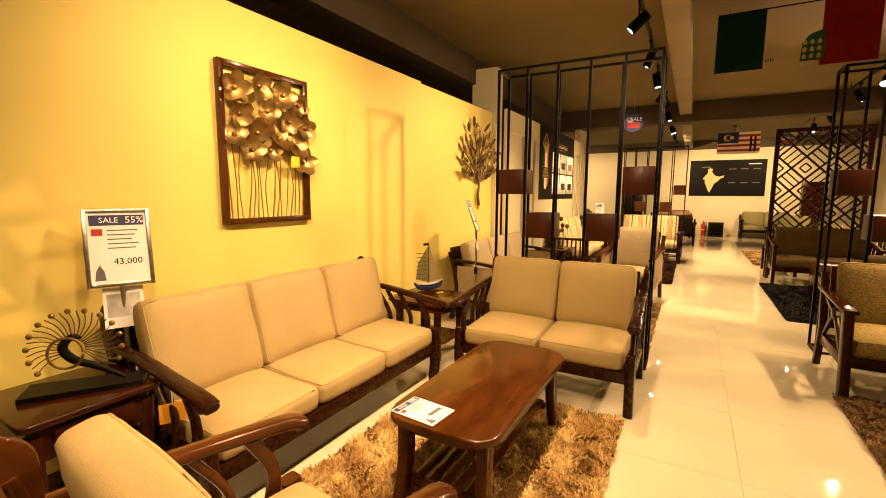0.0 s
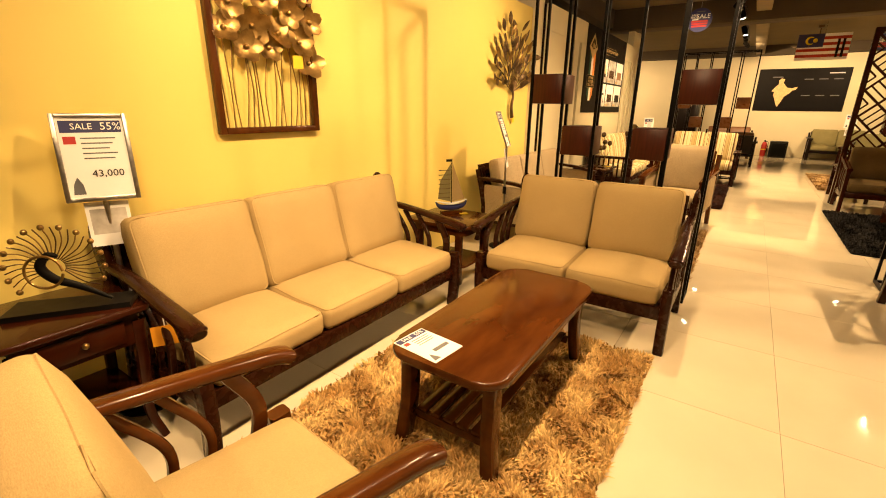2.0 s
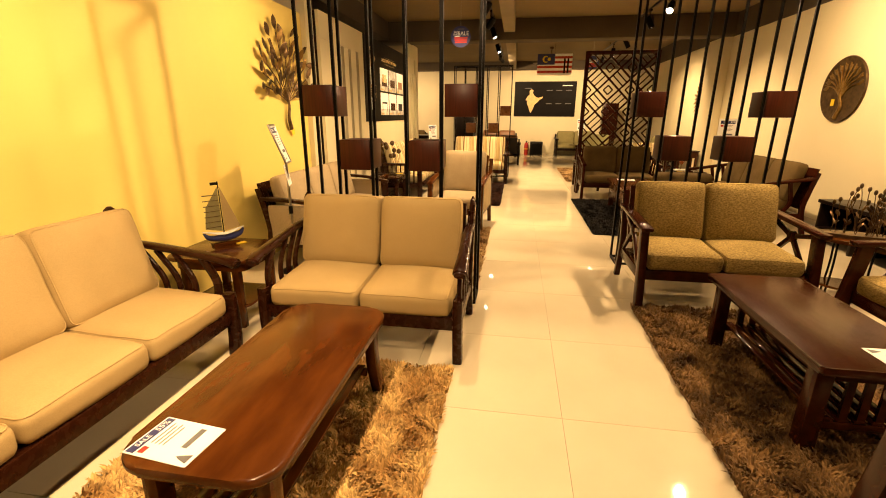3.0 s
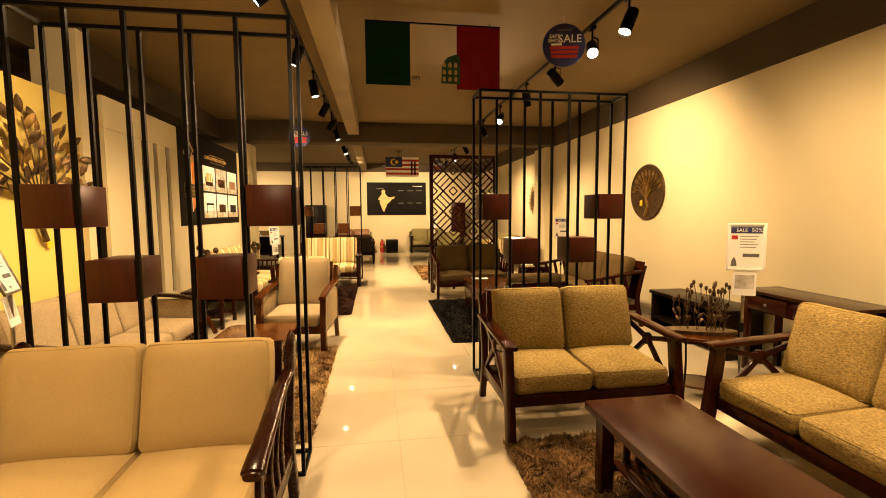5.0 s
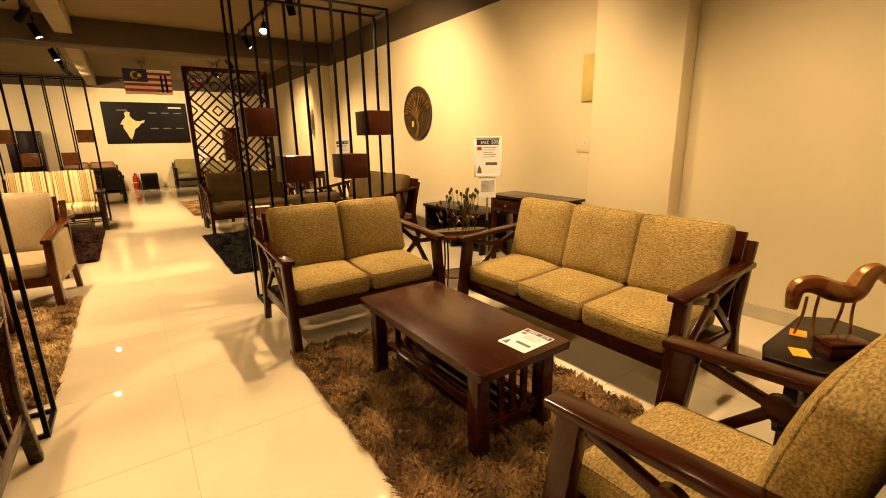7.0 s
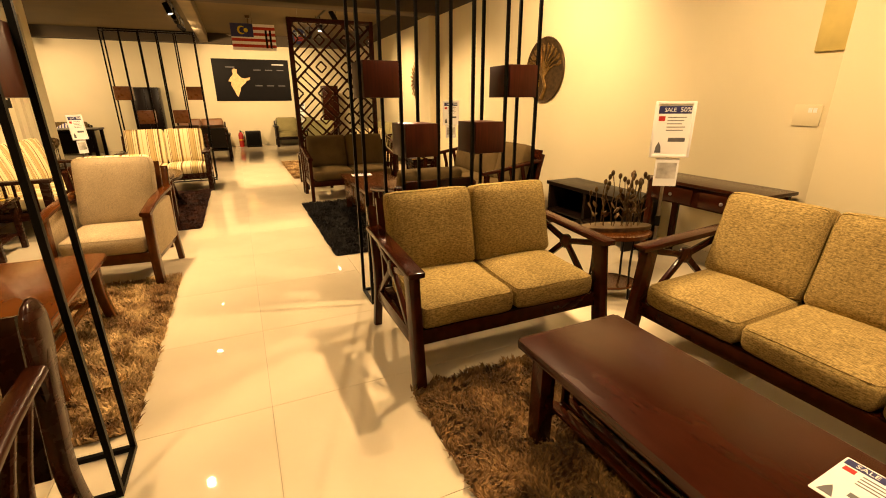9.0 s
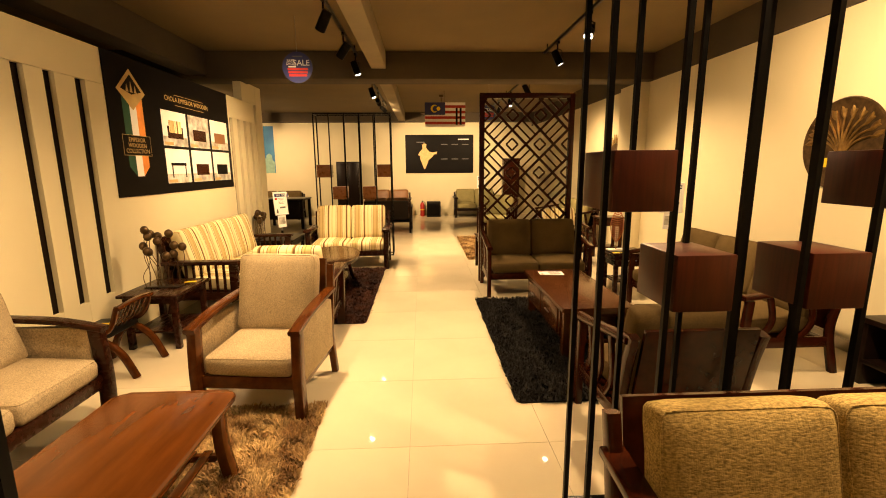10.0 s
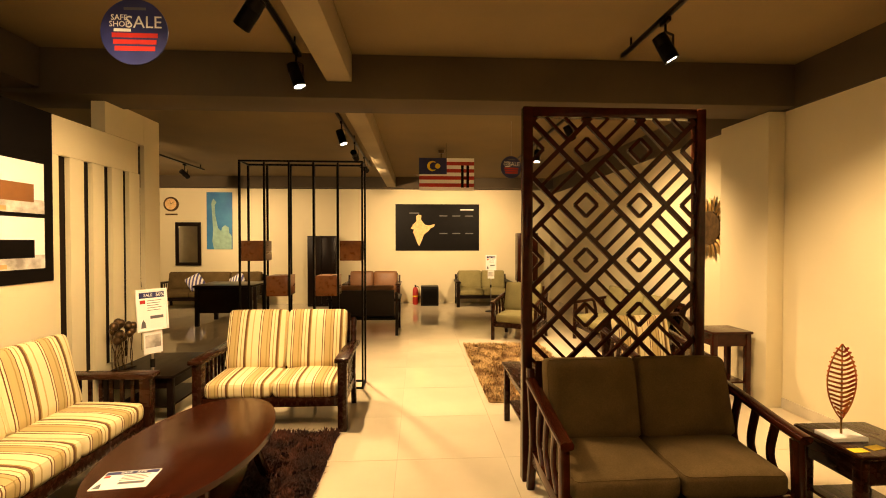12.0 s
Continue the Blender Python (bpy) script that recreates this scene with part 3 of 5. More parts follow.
seat_unit("armchair", "dark grey-brown velour armchair beside the black rug", "armchair", pose(1.92, 6.32, 0, 0, 0, 180), 1, 0.72, 0.74, M_GREY, M_MAHOG, "curve", G4, 0.84)
seat_unit("armchair", "beige tweed armchair with reddish wooden arms", "armchair", pose(-0.53, 6.16, 0, 0, 0, -6), 1, 0.72, 0.76, M_BEIGE, M_TEAK, "club", "beige suite", 0.95)
seat_unit("sofa", "beige grey sofa with dark frame along the slotted wall", "sofa", pose(-1.42, 5.40, 0, 0, 0, 90), 3, 1.86, 0.72, M_BEIGE, M_WALNUT, "club", "beige suite", 0.86)
seat_unit("loveseat", "brown leather loveseat turned away from the aisle", "sofa", pose(-0.30, 14.95, 0, 0, 0, 180), 2, 1.2, 0.78, M_LEATHER, M_EBONY, "mission", "leather suite", 0.84)
seat_unit("loveseat", "tan leather loveseat near the end wall", "sofa", pose(-0.45, 16.9, 0), 2, 1.3, 0.78, M_LEATHER, M_WALNUT, "mission", "leather suite", 0.88)
seat_unit("loveseat", "sage green loveseat against the end wall", "sofa", pose(2.25, 17.35, 0), 2, 1.35, 0.74, M_SAGE, M_EBONY, "mission", "sage suite", 0.86)
seat_unit("armchair", "sage green armchair with dark curved arms", "armchair", pose(2.15, 13.6, 0, 0, 0, -30), 1, 0.78, 0.74, M_SAGE, M_WALNUT, "curve", "sage suite", 0.9)
seat_unit("sofa", "grey green sofa along the cream wall", "sofa", pose(3.2, 12.9, 0, 0, 0, -90), 3, 1.9, 0.78, M_SAGE, M_WALNUT, "curve", "sage suite", 0.88)
seat_unit("armchair", "striped armchair with dark wooden arms by the screen", "armchair", pose(2.85, 10.35, 0), 1, 0.7, 0.74, M_STRIPE, M_WALNUT, "curve", G3, 0.86)
seat_unit("sofa", "dark grey sofa under the statue poster", "sofa", pose(-4.4, 17.3, 0), 3, 2.4, 0.8, M_GREY, M_EBONY, "mission", "far suite", 0.85)


# ---- rugs ----
def rug(label, x0, y0, x1, y1, mat, strands, length=0.035):
    t = thing("shag_rug", label, "rug", pose((x0 + x1) / 2, (y0 + y1) / 2, 0), "shag rugs")
    w, d = x1 - x0, y1 - y0
    part("backing", plate(B(), rounded(w - 0.02, d - 0.02, 0.03), 0.001, 0.010), mat, t)
    rng = np.random.default_rng(int(strands + x0 * 100 + 5000))
    p = np.stack([rng.uniform(-w / 2, w / 2, strands), rng.uniform(-d / 2, d / 2, strands), np.full(strands, 0.008)], 1)
    a = rng.uniform(0, 2 * np.pi, strands)
    clump = np.sin(p[:, 0] * 23 + np.sin(p[:, 1] * 17) * 2) + np.cos(p[:, 1] * 21 + p[:, 0] * 7)
    lean = rng.uniform(0.3, 1.2, strands)
    a2 = a * 0.45 + clump * 1.6
    ln = length * rng.uniform(0.7, 1.3, strands)
    tip = p + np.stack([np.cos(a2) * ln * lean, np.sin(a2) * ln * lean, ln * (1.15 - 0.45 * lean)], 1)
    tip[:, 2] = np.maximum(tip[:, 2], 0.012)
    mid = (p + tip) / 2 + np.stack([0 * a, 0 * a, ln * 0.18], 1)
    wv = np.stack([-np.sin(a2), np.cos(a2), 0 * a], 1) * 0.0045
    verts = np.stack([p - wv, p + wv, mid + wv, mid - wv, tip], 1).reshape(-1, 3)
    i = np.arange(strands) * 5
    faces = [f for k in i.tolist() for f in ((k, k + 1, k + 2, k + 3), (k + 3, k + 2, k + 4))]
    me = bpy.data.meshes.new("tufting")
    me.from_pydata(verts.tolist(), [], faces)
    me.materials.append(mat)
    ob = new("tufting", me)
    ob.parent = t
    tagged(ob, kind="stuff")


rug("golden brown shag rug under the coffee table", -1.40, 1.15, -0.10, 2.98, M_RUG_GOLD, 34000)
rug("mottled brown shag rug under the coffee table", 1.12, 2.1, 2.38, 4.10, M_RUG_BRN, 36000)
rug("tan and cream shag rug beside the aisle", -1.30, 4.32, -0.08, 6.32, M_RUG_TAN, 30000)
rug("black shag rug under the drawer table", 1.18, 6.28, 2.75, 8.64, M_RUG_BLK, 24000)
rug("chocolate brown shag rug under the oval table", -1.25, 7.9, -0.02, 10.36, M_RUG_CHOC, 26000)
rug("mottled tan shag rug beyond the screen", 1.33, 10.95, 2.5, 13.4, M_RUG_TAN, 14000, 0.045)


# ---- tables ----
def paper(m, w=0.21, d=0.15, name="price_card"):
    t = thing(name, "white printed price card lying flat", "card", m, "price cards")
    part("sheet", plate(B(), rounded(w, d, 0.004, 2), 0, 0.002), M_WHITE, t)
    part("heading", box(B(), -w / 2 + 0.005, d / 2 - 0.035, 0.002, w / 2 - 0.005, d / 2 - 0.006, 0.0028), M_NAVY, t, "navy heading band")
    words("lettering", "SALE", 0.024, M_WHITE, pose(-0.028, d / 2 - 0.021, 0.003), t)
    words("lettering", "55%", 0.028, M_WHITE, pose(0.042, d / 2 - 0.021, 0.003), t)
    part("emblem", box(B(), -w / 2 + 0.012, d / 2 - 0.062, 0.002, -w / 2 + 0.038, d / 2 - 0.042, 0.0028), M_RED, t, "small red flag")
    for k in range(4):
        part("text_line", box(B(), -0.028, d / 2 - 0.052 - 0.014 * k, 0.002, w * (0.38 - 0.05 * (k % 2)), d / 2 - 0.048 - 0.014 * k, 0.0028), M_INK, t)
    part("price_bar", box(B(), -0.02, -d * 0.26, 0.002, w * 0.38, -d * 0.26 + 0.02, 0.0028), M_INK, t)
    part("tower", plate(B(), [(-w / 2 + 0.012, -d / 2 + 0.012), (-w / 2 + 0.045, -d / 2 + 0.012), (-w / 2 + 0.036, -d / 2 + 0.04), (-w / 2 + 0.028, -d / 2 + 0.058), (-w / 2 + 0.02, -d / 2 + 0.04)], 0.002, 0.0028), M_INK, t)
    return t


def coffee_table(label, m, w, d, h, mat, corner, legs, shelf=True, thick=0.035, inset=0.1, drawers=False):
    t = thing("coffee_table", label, "table", m, "coffee tables")
    part("tabletop", plate(B(), rounded(w, d, corner, 8), h - thick, h, bevel=0.012), mat, t)
    for sx in (-1, 1):
        for sy in (-1, 1):
            x, y = sx * (w / 2 - inset * 0.7), sy * (d / 2 - inset)
            if legs == "sabre":
                part("leg", sweep(B(), [(x + sx * 0.02, y + sy * 0.035, 0), (x, y + sy * 0.01, 0.2), (x, y, h - thick)], 0.055, 0.075, power=5, ring=12), mat, t)
            else:
                part("leg", box(B(), x - 0.035, y - 0.035, 0, x + 0.035, y + 0.035, h - thick, 0.005), mat, t)
    for sy in (-1, 1):
        y = sy * (d / 2 - inset)
        part("end_rail", box(B(), -w / 2 + inset, y - 0.012, h - thick - 0.07, w / 2 - inset, y + 0.012, h - thick, 0.003), mat, t)
        part("stretcher", box(B(), -w / 2 + inset, y - 0.014, 0.12, w / 2 - inset, y + 0.014, 0.155, 0.003), mat, t)
        if legs == "square":
            for k in (-1, 0, 1):
                part("slat", box(B(), k * 0.07 - 0.016, y - 0.008, 0.155, k * 0.07 + 0.016, y + 0.008, h - thick - 0.07), mat, t)
    for sx in (-1, 1):
        x = sx * (w / 2 - inset * 0.7)
        part("side_rail", box(B(), x - 0.012, -d / 2 + inset + 0.04, h - thick - 0.06, x + 0.012, d / 2 - inset - 0.04, h - thick, 0.003), mat, t)
    if shelf:
        for k in range(5):
            x = (k - 2) * (w - 2 * inset) / 5
            part("shelf_slat", box(B(), x - 0.022, -d / 2 + inset - 0.01, 0.155, x + 0.022, d / 2 - inset + 0.01, 0.172, 0.003), mat, t)
    if drawers:
        body = part("drawer_box", box(B(), -w / 2 + 0.03, -d / 2 + 0.16, 0.16, w / 2 - 0.03, d / 2 - 0.1, h - thick - 0.001, 0.004), mat, t)
        for k in range(2):
            y0 = -d / 2 + 0.2 + k * (d - 0.3) / 2
            f = part("drawer_front", box(B(), -w / 2 + 0.018, y0, 0.18, -w / 2 + 0.031, y0 + (d - 0.3) / 2 - 0.03, h - thick - 0.02, 0.003), mat, t)
            part("handle", bar(B(), (-w / 2 + 0.005, y0 + 0.2, 0.29), (-w / 2 + 0.005, y0 + 0.32, 0.29), 0.012, 0.012, 0.003), M_STEEL, f, "steel bar handle")
    return t


coffee_table("brown wooden coffee table with rounded corners and slatted shelf", pose(-0.67, 2.21, 0), 0.52, 1.16, 0.46, M_TEAK, 0.11, "sabre")
coffee_table("reddish dark coffee table with straight legs and slatted ends", pose(1.70, 3.09, 0), 0.53, 1.12, 0.46, M_MAHOG, 0.012, "square")
coffee_table("warm brown coffee table with clipped corners", pose(-0.68, 5.18, 0), 0.60, 1.10, 0.45, M_CARAMEL, 0.06, "sabre", thick=0.03)
coffee_table("dark walnut coffee table with drawers on a black rug", pose(1.97, 7.58, 0), 0.60, 1.36, 0.45, M_UMBER, 0.01, "square", False, drawers=True)
ov = thing("coffee_table", "oval glossy reddish brown coffee table", "table", pose(-0.66, 9.25, 0), "coffee tables")
part("tabletop", plate(B(), [(0.40 * math.cos(a), 0.72 * math.sin(a)) for a in np.linspace(0, 2 * math.pi, 49)[:-1]], 0.415, 0.45, bevel=0.012), M_MAHOG, ov)
part("shelf", plate(B(), [(0.24 * math.cos(a), 0.46 * math.sin(a)) for a in np.linspace(0, 2 * math.pi, 33)[:-1]], 0.15, 0.17, bevel=0.006), M_MAHOG, ov)
for sx in (-1, 1):
    for sy in (-1, 1):
        part("leg", sweep(B(), [(sx * 0.27, sy * 0.42, 0), (sx * 0.22, sy * 0.36, 0.2), (sx * 0.2, sy * 0.34, 0.415)], 0.05, 0.06, power=4, ring=12), M_MAHOG, ov)
paper(pose(-0.785, 1.745, 0.4605, 0, 0, 84), 0.165, 0.225)
paper(pose(1.805, 2.655, 0.4605, 0, 0, -87), 0.16, 0.205)
paper(pose(1.92, 8.1, 0.4505, 0, 0, -5), 0.25, 0.17)
paper(pose(-0.78, 8.83, 0.4505, 0, 0, 6), 0.25, 0.17)


def side_table(label, m, outline, h, mat, leg_at, shelf=0.15, apron=0.09, kind="square", name="side_table"):
    t = thing(name, label, "table", m, "side tables")
    part("tabletop", plate(B(), outline, h - 0.026, h, bevel=0.008), mat, t)
    inner = [(x * 0.86, y * 0.86) for x, y in outline]
    if apron:
        part("apron", plate(B(), inner, h - 0.026 - apron, h - 0.027), mat, t)
    for x, y in leg_at:
        if kind == "cabriole":
            part("leg", sweep(B(), [(x * 1.08, y * 1.08, 0), (x * 0.92, y * 0.92, 0.14), (x * 0.98, y * 0.98, 0.36), (x * 1.02, y * 1.02, h - 0.06)], 0.045, 0.045, power=3, ring=10, taper=lambda u: 0.7 + 0.5 * u), mat, t)
        elif kind == "iron":
            part("leg", sweep(B(), [(x, y, 0), (x * 0.9, y * 0.9, h * 0.5), (x * 0.95, y * 0.95, h - 0.026)], 0.016, 0.016, ring=8), M_IRON, t)
        else:
            part("leg", box(B(), x - 0.024, y - 0.024, 0, x + 0.024, y + 0.024, h - 0.026, 0.004), mat, t)
    if shelf:
        part("shelf", plate(B(), [(x * 0.78, y * 0.78) for x, y in outline], shelf, shelf + 0.018, bevel=0.004), mat, t)
    return t


def square4(w, d):
    return [(sx * w / 2, sy * d / 2) for sx in (-1, 1) for sy in (-1, 1)]


pk = side_table("ornate mahogany side table with drawer and scalloped edge", pose(-1.93, 0.93, 0, 0, 0, 0), rounded(0.46, 0.46, 0.03, 4), 0.62, M_MAHOG, square4(0.36, 0.36), 0.2, 0.13, "cabriole")
part("drawer_front", box(B(), 0.198, -0.13, 0.485, 0.21, 0.13, 0.575, 0.004), M_MAHOG, pk)
part("knob", ball(B(), (0.215, 0, 0.53), 0.012), M_BRASS, pk, "small brass knob")
boat_t = side_table("dark wooden corner table with slatted shelf", pose(-1.80, 3.50, 0), rounded(0.60, 0.54, 0.08, 5), 0.50, M_TEAK, square4(0.38, 0.40), 0.14, 0.06)
side_table("dark oval side table on thin iron legs", pose(2.86, 4.58, 0, 0, 0, -25), [(0.26 * math.cos(a), 0.19 * math.sin(a)) for a in np.linspace(0, 2 * math.pi, 33)[:-1]], 0.50, M_TEAK, square4(0.24, 0.18), 0.1, 0.0, "iron")
side_table("near-black three-sided side table with rounded corners", pose(2.76, 1.72, 0, 0, 0, 10), [(-0.34, 0.10), (-0.32, 0.28), (-0.2, 0.30), (0.26, 0.24), (0.34, 0.12), (0.10, -0.34), (-0.06, -0.36)], 0.50, M_EBONY, [(-0.22, 0.18), (0.2, 0.14), (0.0, -0.24)], 0.15, 0.05)
side_table("dark wooden side table holding metal seed pods", pose(-1.80, 7.64, 0), rounded(0.52, 0.62, 0.02, 3), 0.50, M_WALNUT, square4(0.40, 0.50), 0.14, 0.06)
side_table("low dark wooden corner table with papers", pose(-1.80, 10.95, 0), rounded(0.66, 0.84, 0.02, 3), 0.45, M_EBONY, square4(0.54, 0.70), 0.14, 0.10)
lt = side_table("dark brown bedside table with open shelf", pose(3.10, 8.92, 0), rounded(0.46, 0.42, 0.02, 3), 0.52, M_WALNUT, square4(0.36, 0.32), 0.15, 0.14)
part("handle", bar(B(), (-0.06, -0.196, 0.43), (0.06, -0.196, 0.43), 0.012, 0.012, 0.003), M_STEEL, lt, "steel bar handle")
side_table("slim mahogany plant stand beside the pillar", pose(3.72, 10.95, 0), rounded(0.42, 0.36, 0.015, 3), 0.72, M_MAHOG, square4(0.34, 0.28), 0.2, 0.12)
side_table("dark slatted low table behind the lattice screen", pose(1.62, 10.15, 0), rounded(0.46, 0.86, 0.015, 3), 0.52, M_WALNUT, square4(0.38, 0.76), 0.18, 0.07)
cons = side_table("mahogany console table with two drawers against the wall", pose(3.90, 4.62, 0), rounded(0.42, 1.00, 0.015, 3), 0.75, M_MAHOG, square4(0.34, 0.88), 0, 0.16, name="console_table")
for s in (-1, 1):
    f = part("drawer_front", box(B(), -0.198, s * 0.22 - 0.19, 0.58, -0.186, s * 0.22 + 0.19, 0.70, 0.004), M_MAHOG, cons)
    part("knob", ball(B(), (-0.205, s * 0.22, 0.64), 0.013), M_STEEL, f, "round steel knob")
tvu = thing("tv_bench", "near-black low bench with open shelf against the wall", "bench", pose(3.90, 5.85, 0))
part("top", box(B(), -0.22, -0.62, 0.46, 0.22, 0.62, 0.5, 0.005), M_EBONY, tvu)
part("shelf", box(B(), -0.2, -0.58, 0.16, 0.2, 0.58, 0.19, 0.004), M_EBONY, tvu)
part("back", box(B(), 0.18, -0.58, 0.19, 0.2, 0.58, 0.46), M_EBONY, tvu)
for sy in (-1, 0, 1):
    part("upright", box(B(), -0.2, sy * 0.58 - 0.02, 0, 0.2, sy * 0.58 + 0.02, 0.46, 0.004), M_EBONY, tvu)

st = thing("stool", "curved slatted hardwood stool with a black seat pad", "stool", pose(-1.86, 7.02, 0, 0, 0, 0))
for s in (-1, 1):
    part("side_frame", sweep(B(), [(-0.2, s * 0.19, 0.0), (-0.12, s * 0.19, 0.2), (0.0, s * 0.19, 0.29), (0.14, s * 0.19, 0.2), (0.24, s * 0.19, 0.0)], 0.05, 0.05, power=3, side=(0, 1, 0)), M_TEAK, st)
    part("back_arm", sweep(B(), [(-0.16, s * 0.2, 0.3), (-0.02, s * 0.2, 0.33), (0.1, s * 0.2, 0.40), (0.17, s * 0.2, 0.56)], 0.035, 0.04, power=3, side=(0, 1, 0)), M_TEAK, st)
for k in range(6):
    yy = -0.15 + 0.06 * k
    part("slat", sweep(B(), [(0.02, yy, 0.34), (0.10, yy, 0.42), (0.165, yy, 0.54)], 0.03, 0.012, power=3, side=(0, 1, 0)), M_TEAK, st)
part("top_rail", sweep(B(), [(0.17, -0.21, 0.55), (0.185, 0, 0.57), (0.17, 0.21, 0.55)], 0.045, 0.03, power=3), M_TEAK, st)
part("seat_pad", cushion(B(), 0.30, 0.36, 0.05, 0.02, pose(-0.08, 0, 0.335), 0.01, 5), M_BLACKPL, st, "black leather pad")


# ---- screens ----
def shelf_screen(label, m, box_mat):
    t = thing("shelf_screen", label, "room divider", m, "steel screens")
    W, D, H, s = 1.30, 0.25, 2.48, 0.010
    xs = [k * W / 5 for k in range(6)]
    for yy in (0, D):
        for x in xs:
            if 0 < x < W and yy == D:
                x = x - 0.05
            part("post", box(B(), x - s, yy - s, 0.024, x + s, yy + s, H - 0.022), M_IRON, t)
        for z in (0.012, H - 0.011):
            part("rail", box(B(), -s, yy - s, z - s, W + s, yy + s, z + s), M_IRON, t)
    for x in (0, W):
        for z in (0.012, H - 0.011):
            part("end_rail", box(B(), x - s, s, z - s, x + s, D - s, z + s), M_IRON, t)
    for k, z in ((0, 1.40), (1, 1.02), (3, 1.02), (4, 1.40)):
        bm = B()
        x0, x1 = xs[k] + 0.02, xs[k + 1] - 0.012
        box(bm, x0, -0.018, z, x1, D + 0.018, z + 0.217, 0.003)
        part("shelf_box", bm, box_mat, t, "reddish brown veneered shelf box")
    return t


shelf_screen("black steel rod screen with reddish shelf boxes", pose(-1.37, 3.96, 0), M_BOXWOOD)
shelf_screen("black steel rod screen with reddish shelf boxes", pose(1.225, 5.15, 0), M_BOXWOOD)
shelf_screen("black steel rod screen with brown shelf boxes", pose(-1.27, 11.46, 0), M_HONEY)


def clip(a, b, x0, z0, x1, z1):
    t0, t1 = 0.0, 1.0
    dx, dz = b[0] - a[0], b[1] - a[1]
    for p, q in ((-dx, a[0] - x0), (dx, x1 - a[0]), (-dz, a[1] - z0), (dz, z1 - a[1])):
        if abs(p) < 1e-9:
            if q < 0:
                return None
            continue
        r = q / p
        if p < 0:
            t0 = max(t0, r)
        else:
            t1 = min(t1, r)
    if t1 - t0 < 1e-3 or t0 > t1:
        return None
    return (a[0] + dx * t0, a[1] + dz * t0), (a[0] + dx * t1, a[1] + dz * t1)


def lattice_screen(label, m, W, H, foot=0.12):
    t = thing("lattice_screen", label, "room divider", m, "lattice screens")
    f = 0.065
    for x in (0, W - f):
        part("stile", box(B(), x, -0.035, 0, x + f, 0.035, H, 0.006), M_MAHOG, t)
    for z in (foot, H - f):
        part("rail", box(B(), f, -0.032, z, W - f, 0.032, z + f, 0.005), M_MAHOG, t)
    x0, x1, z0, z1 = f, W - f, foot + f, H - f
    p = 0.262
    r = math.sqrt(0.5)

    def uv(u, v):
        return (x0 + (u - v) * r, z0 + (u + v) * r)

    def piece(name, a, b, w, d):
        c = clip(a, b, x0, z0, x1, z1)
        if c and math.dist(*c) > 0.02:
            part(name, bar(B(), (c[0][0], 0, c[0][1]), (c[1][0], 0, c[1][1]), d, w, up=(0.7, 0, 0.71) if (b[0] - a[0]) * (b[1] - a[1]) < 0 else (-0.7, 0, 0.71)), M_MAHOG, t)

    n = int(3.2 / p) + 1
    for k in range(-n, n + 1):
        piece("diagonal_bar", uv(k * p, -4), uv(k * p, 4), 0.03, 0.03)
        piece("diagonal_bar", uv(-4, k * p), uv(4, k * p), 0.03, 0.027)
    for i in range(-n, n + 1):
        for j in range(-n, n + 1):
            cu, cv = (i + 0.5) * p, (j + 0.5) * p
            c = uv(cu, cv)
            if not (x0 - 0.15 < c[0] < x1 + 0.15 and z0 - 0.15 < c[1] < z1 + 0.15):
                continue
            q = 0.055
            if (i + j) % 2 == 0:
                for a, b in (((-q, -q), (q, -q)), ((-q, q), (q, q)), ((-q, -q), (-q, q)), ((q, -q), (q, q))):
                    piece("square_bar", uv(cu + a[0], cv + a[1]), uv(cu + b[0], cv + b[1]), 0.022, 0.024)
            else:
                s = 0.045
                for o in (-s, s):
                    if i % 2 == 0:
                        piece("inner_bar", uv(cu + o, cv - p / 2), uv(cu + o, cv + p / 2), 0.02, 0.024)
                    else:
                        piece("inner_bar", uv(cu - p / 2, cv + o), uv(cu + p / 2, cv + o), 0.02, 0.024)
    return t


lattice_screen("dark red wooden lattice screen of nested diamonds", pose(1.33, 9.545, 0), 1.25, 2.5)
lattice_screen("dark red wooden lattice screen standing by the wall", pose(-2.22, 0.43, 0), 0.88, 2.5)


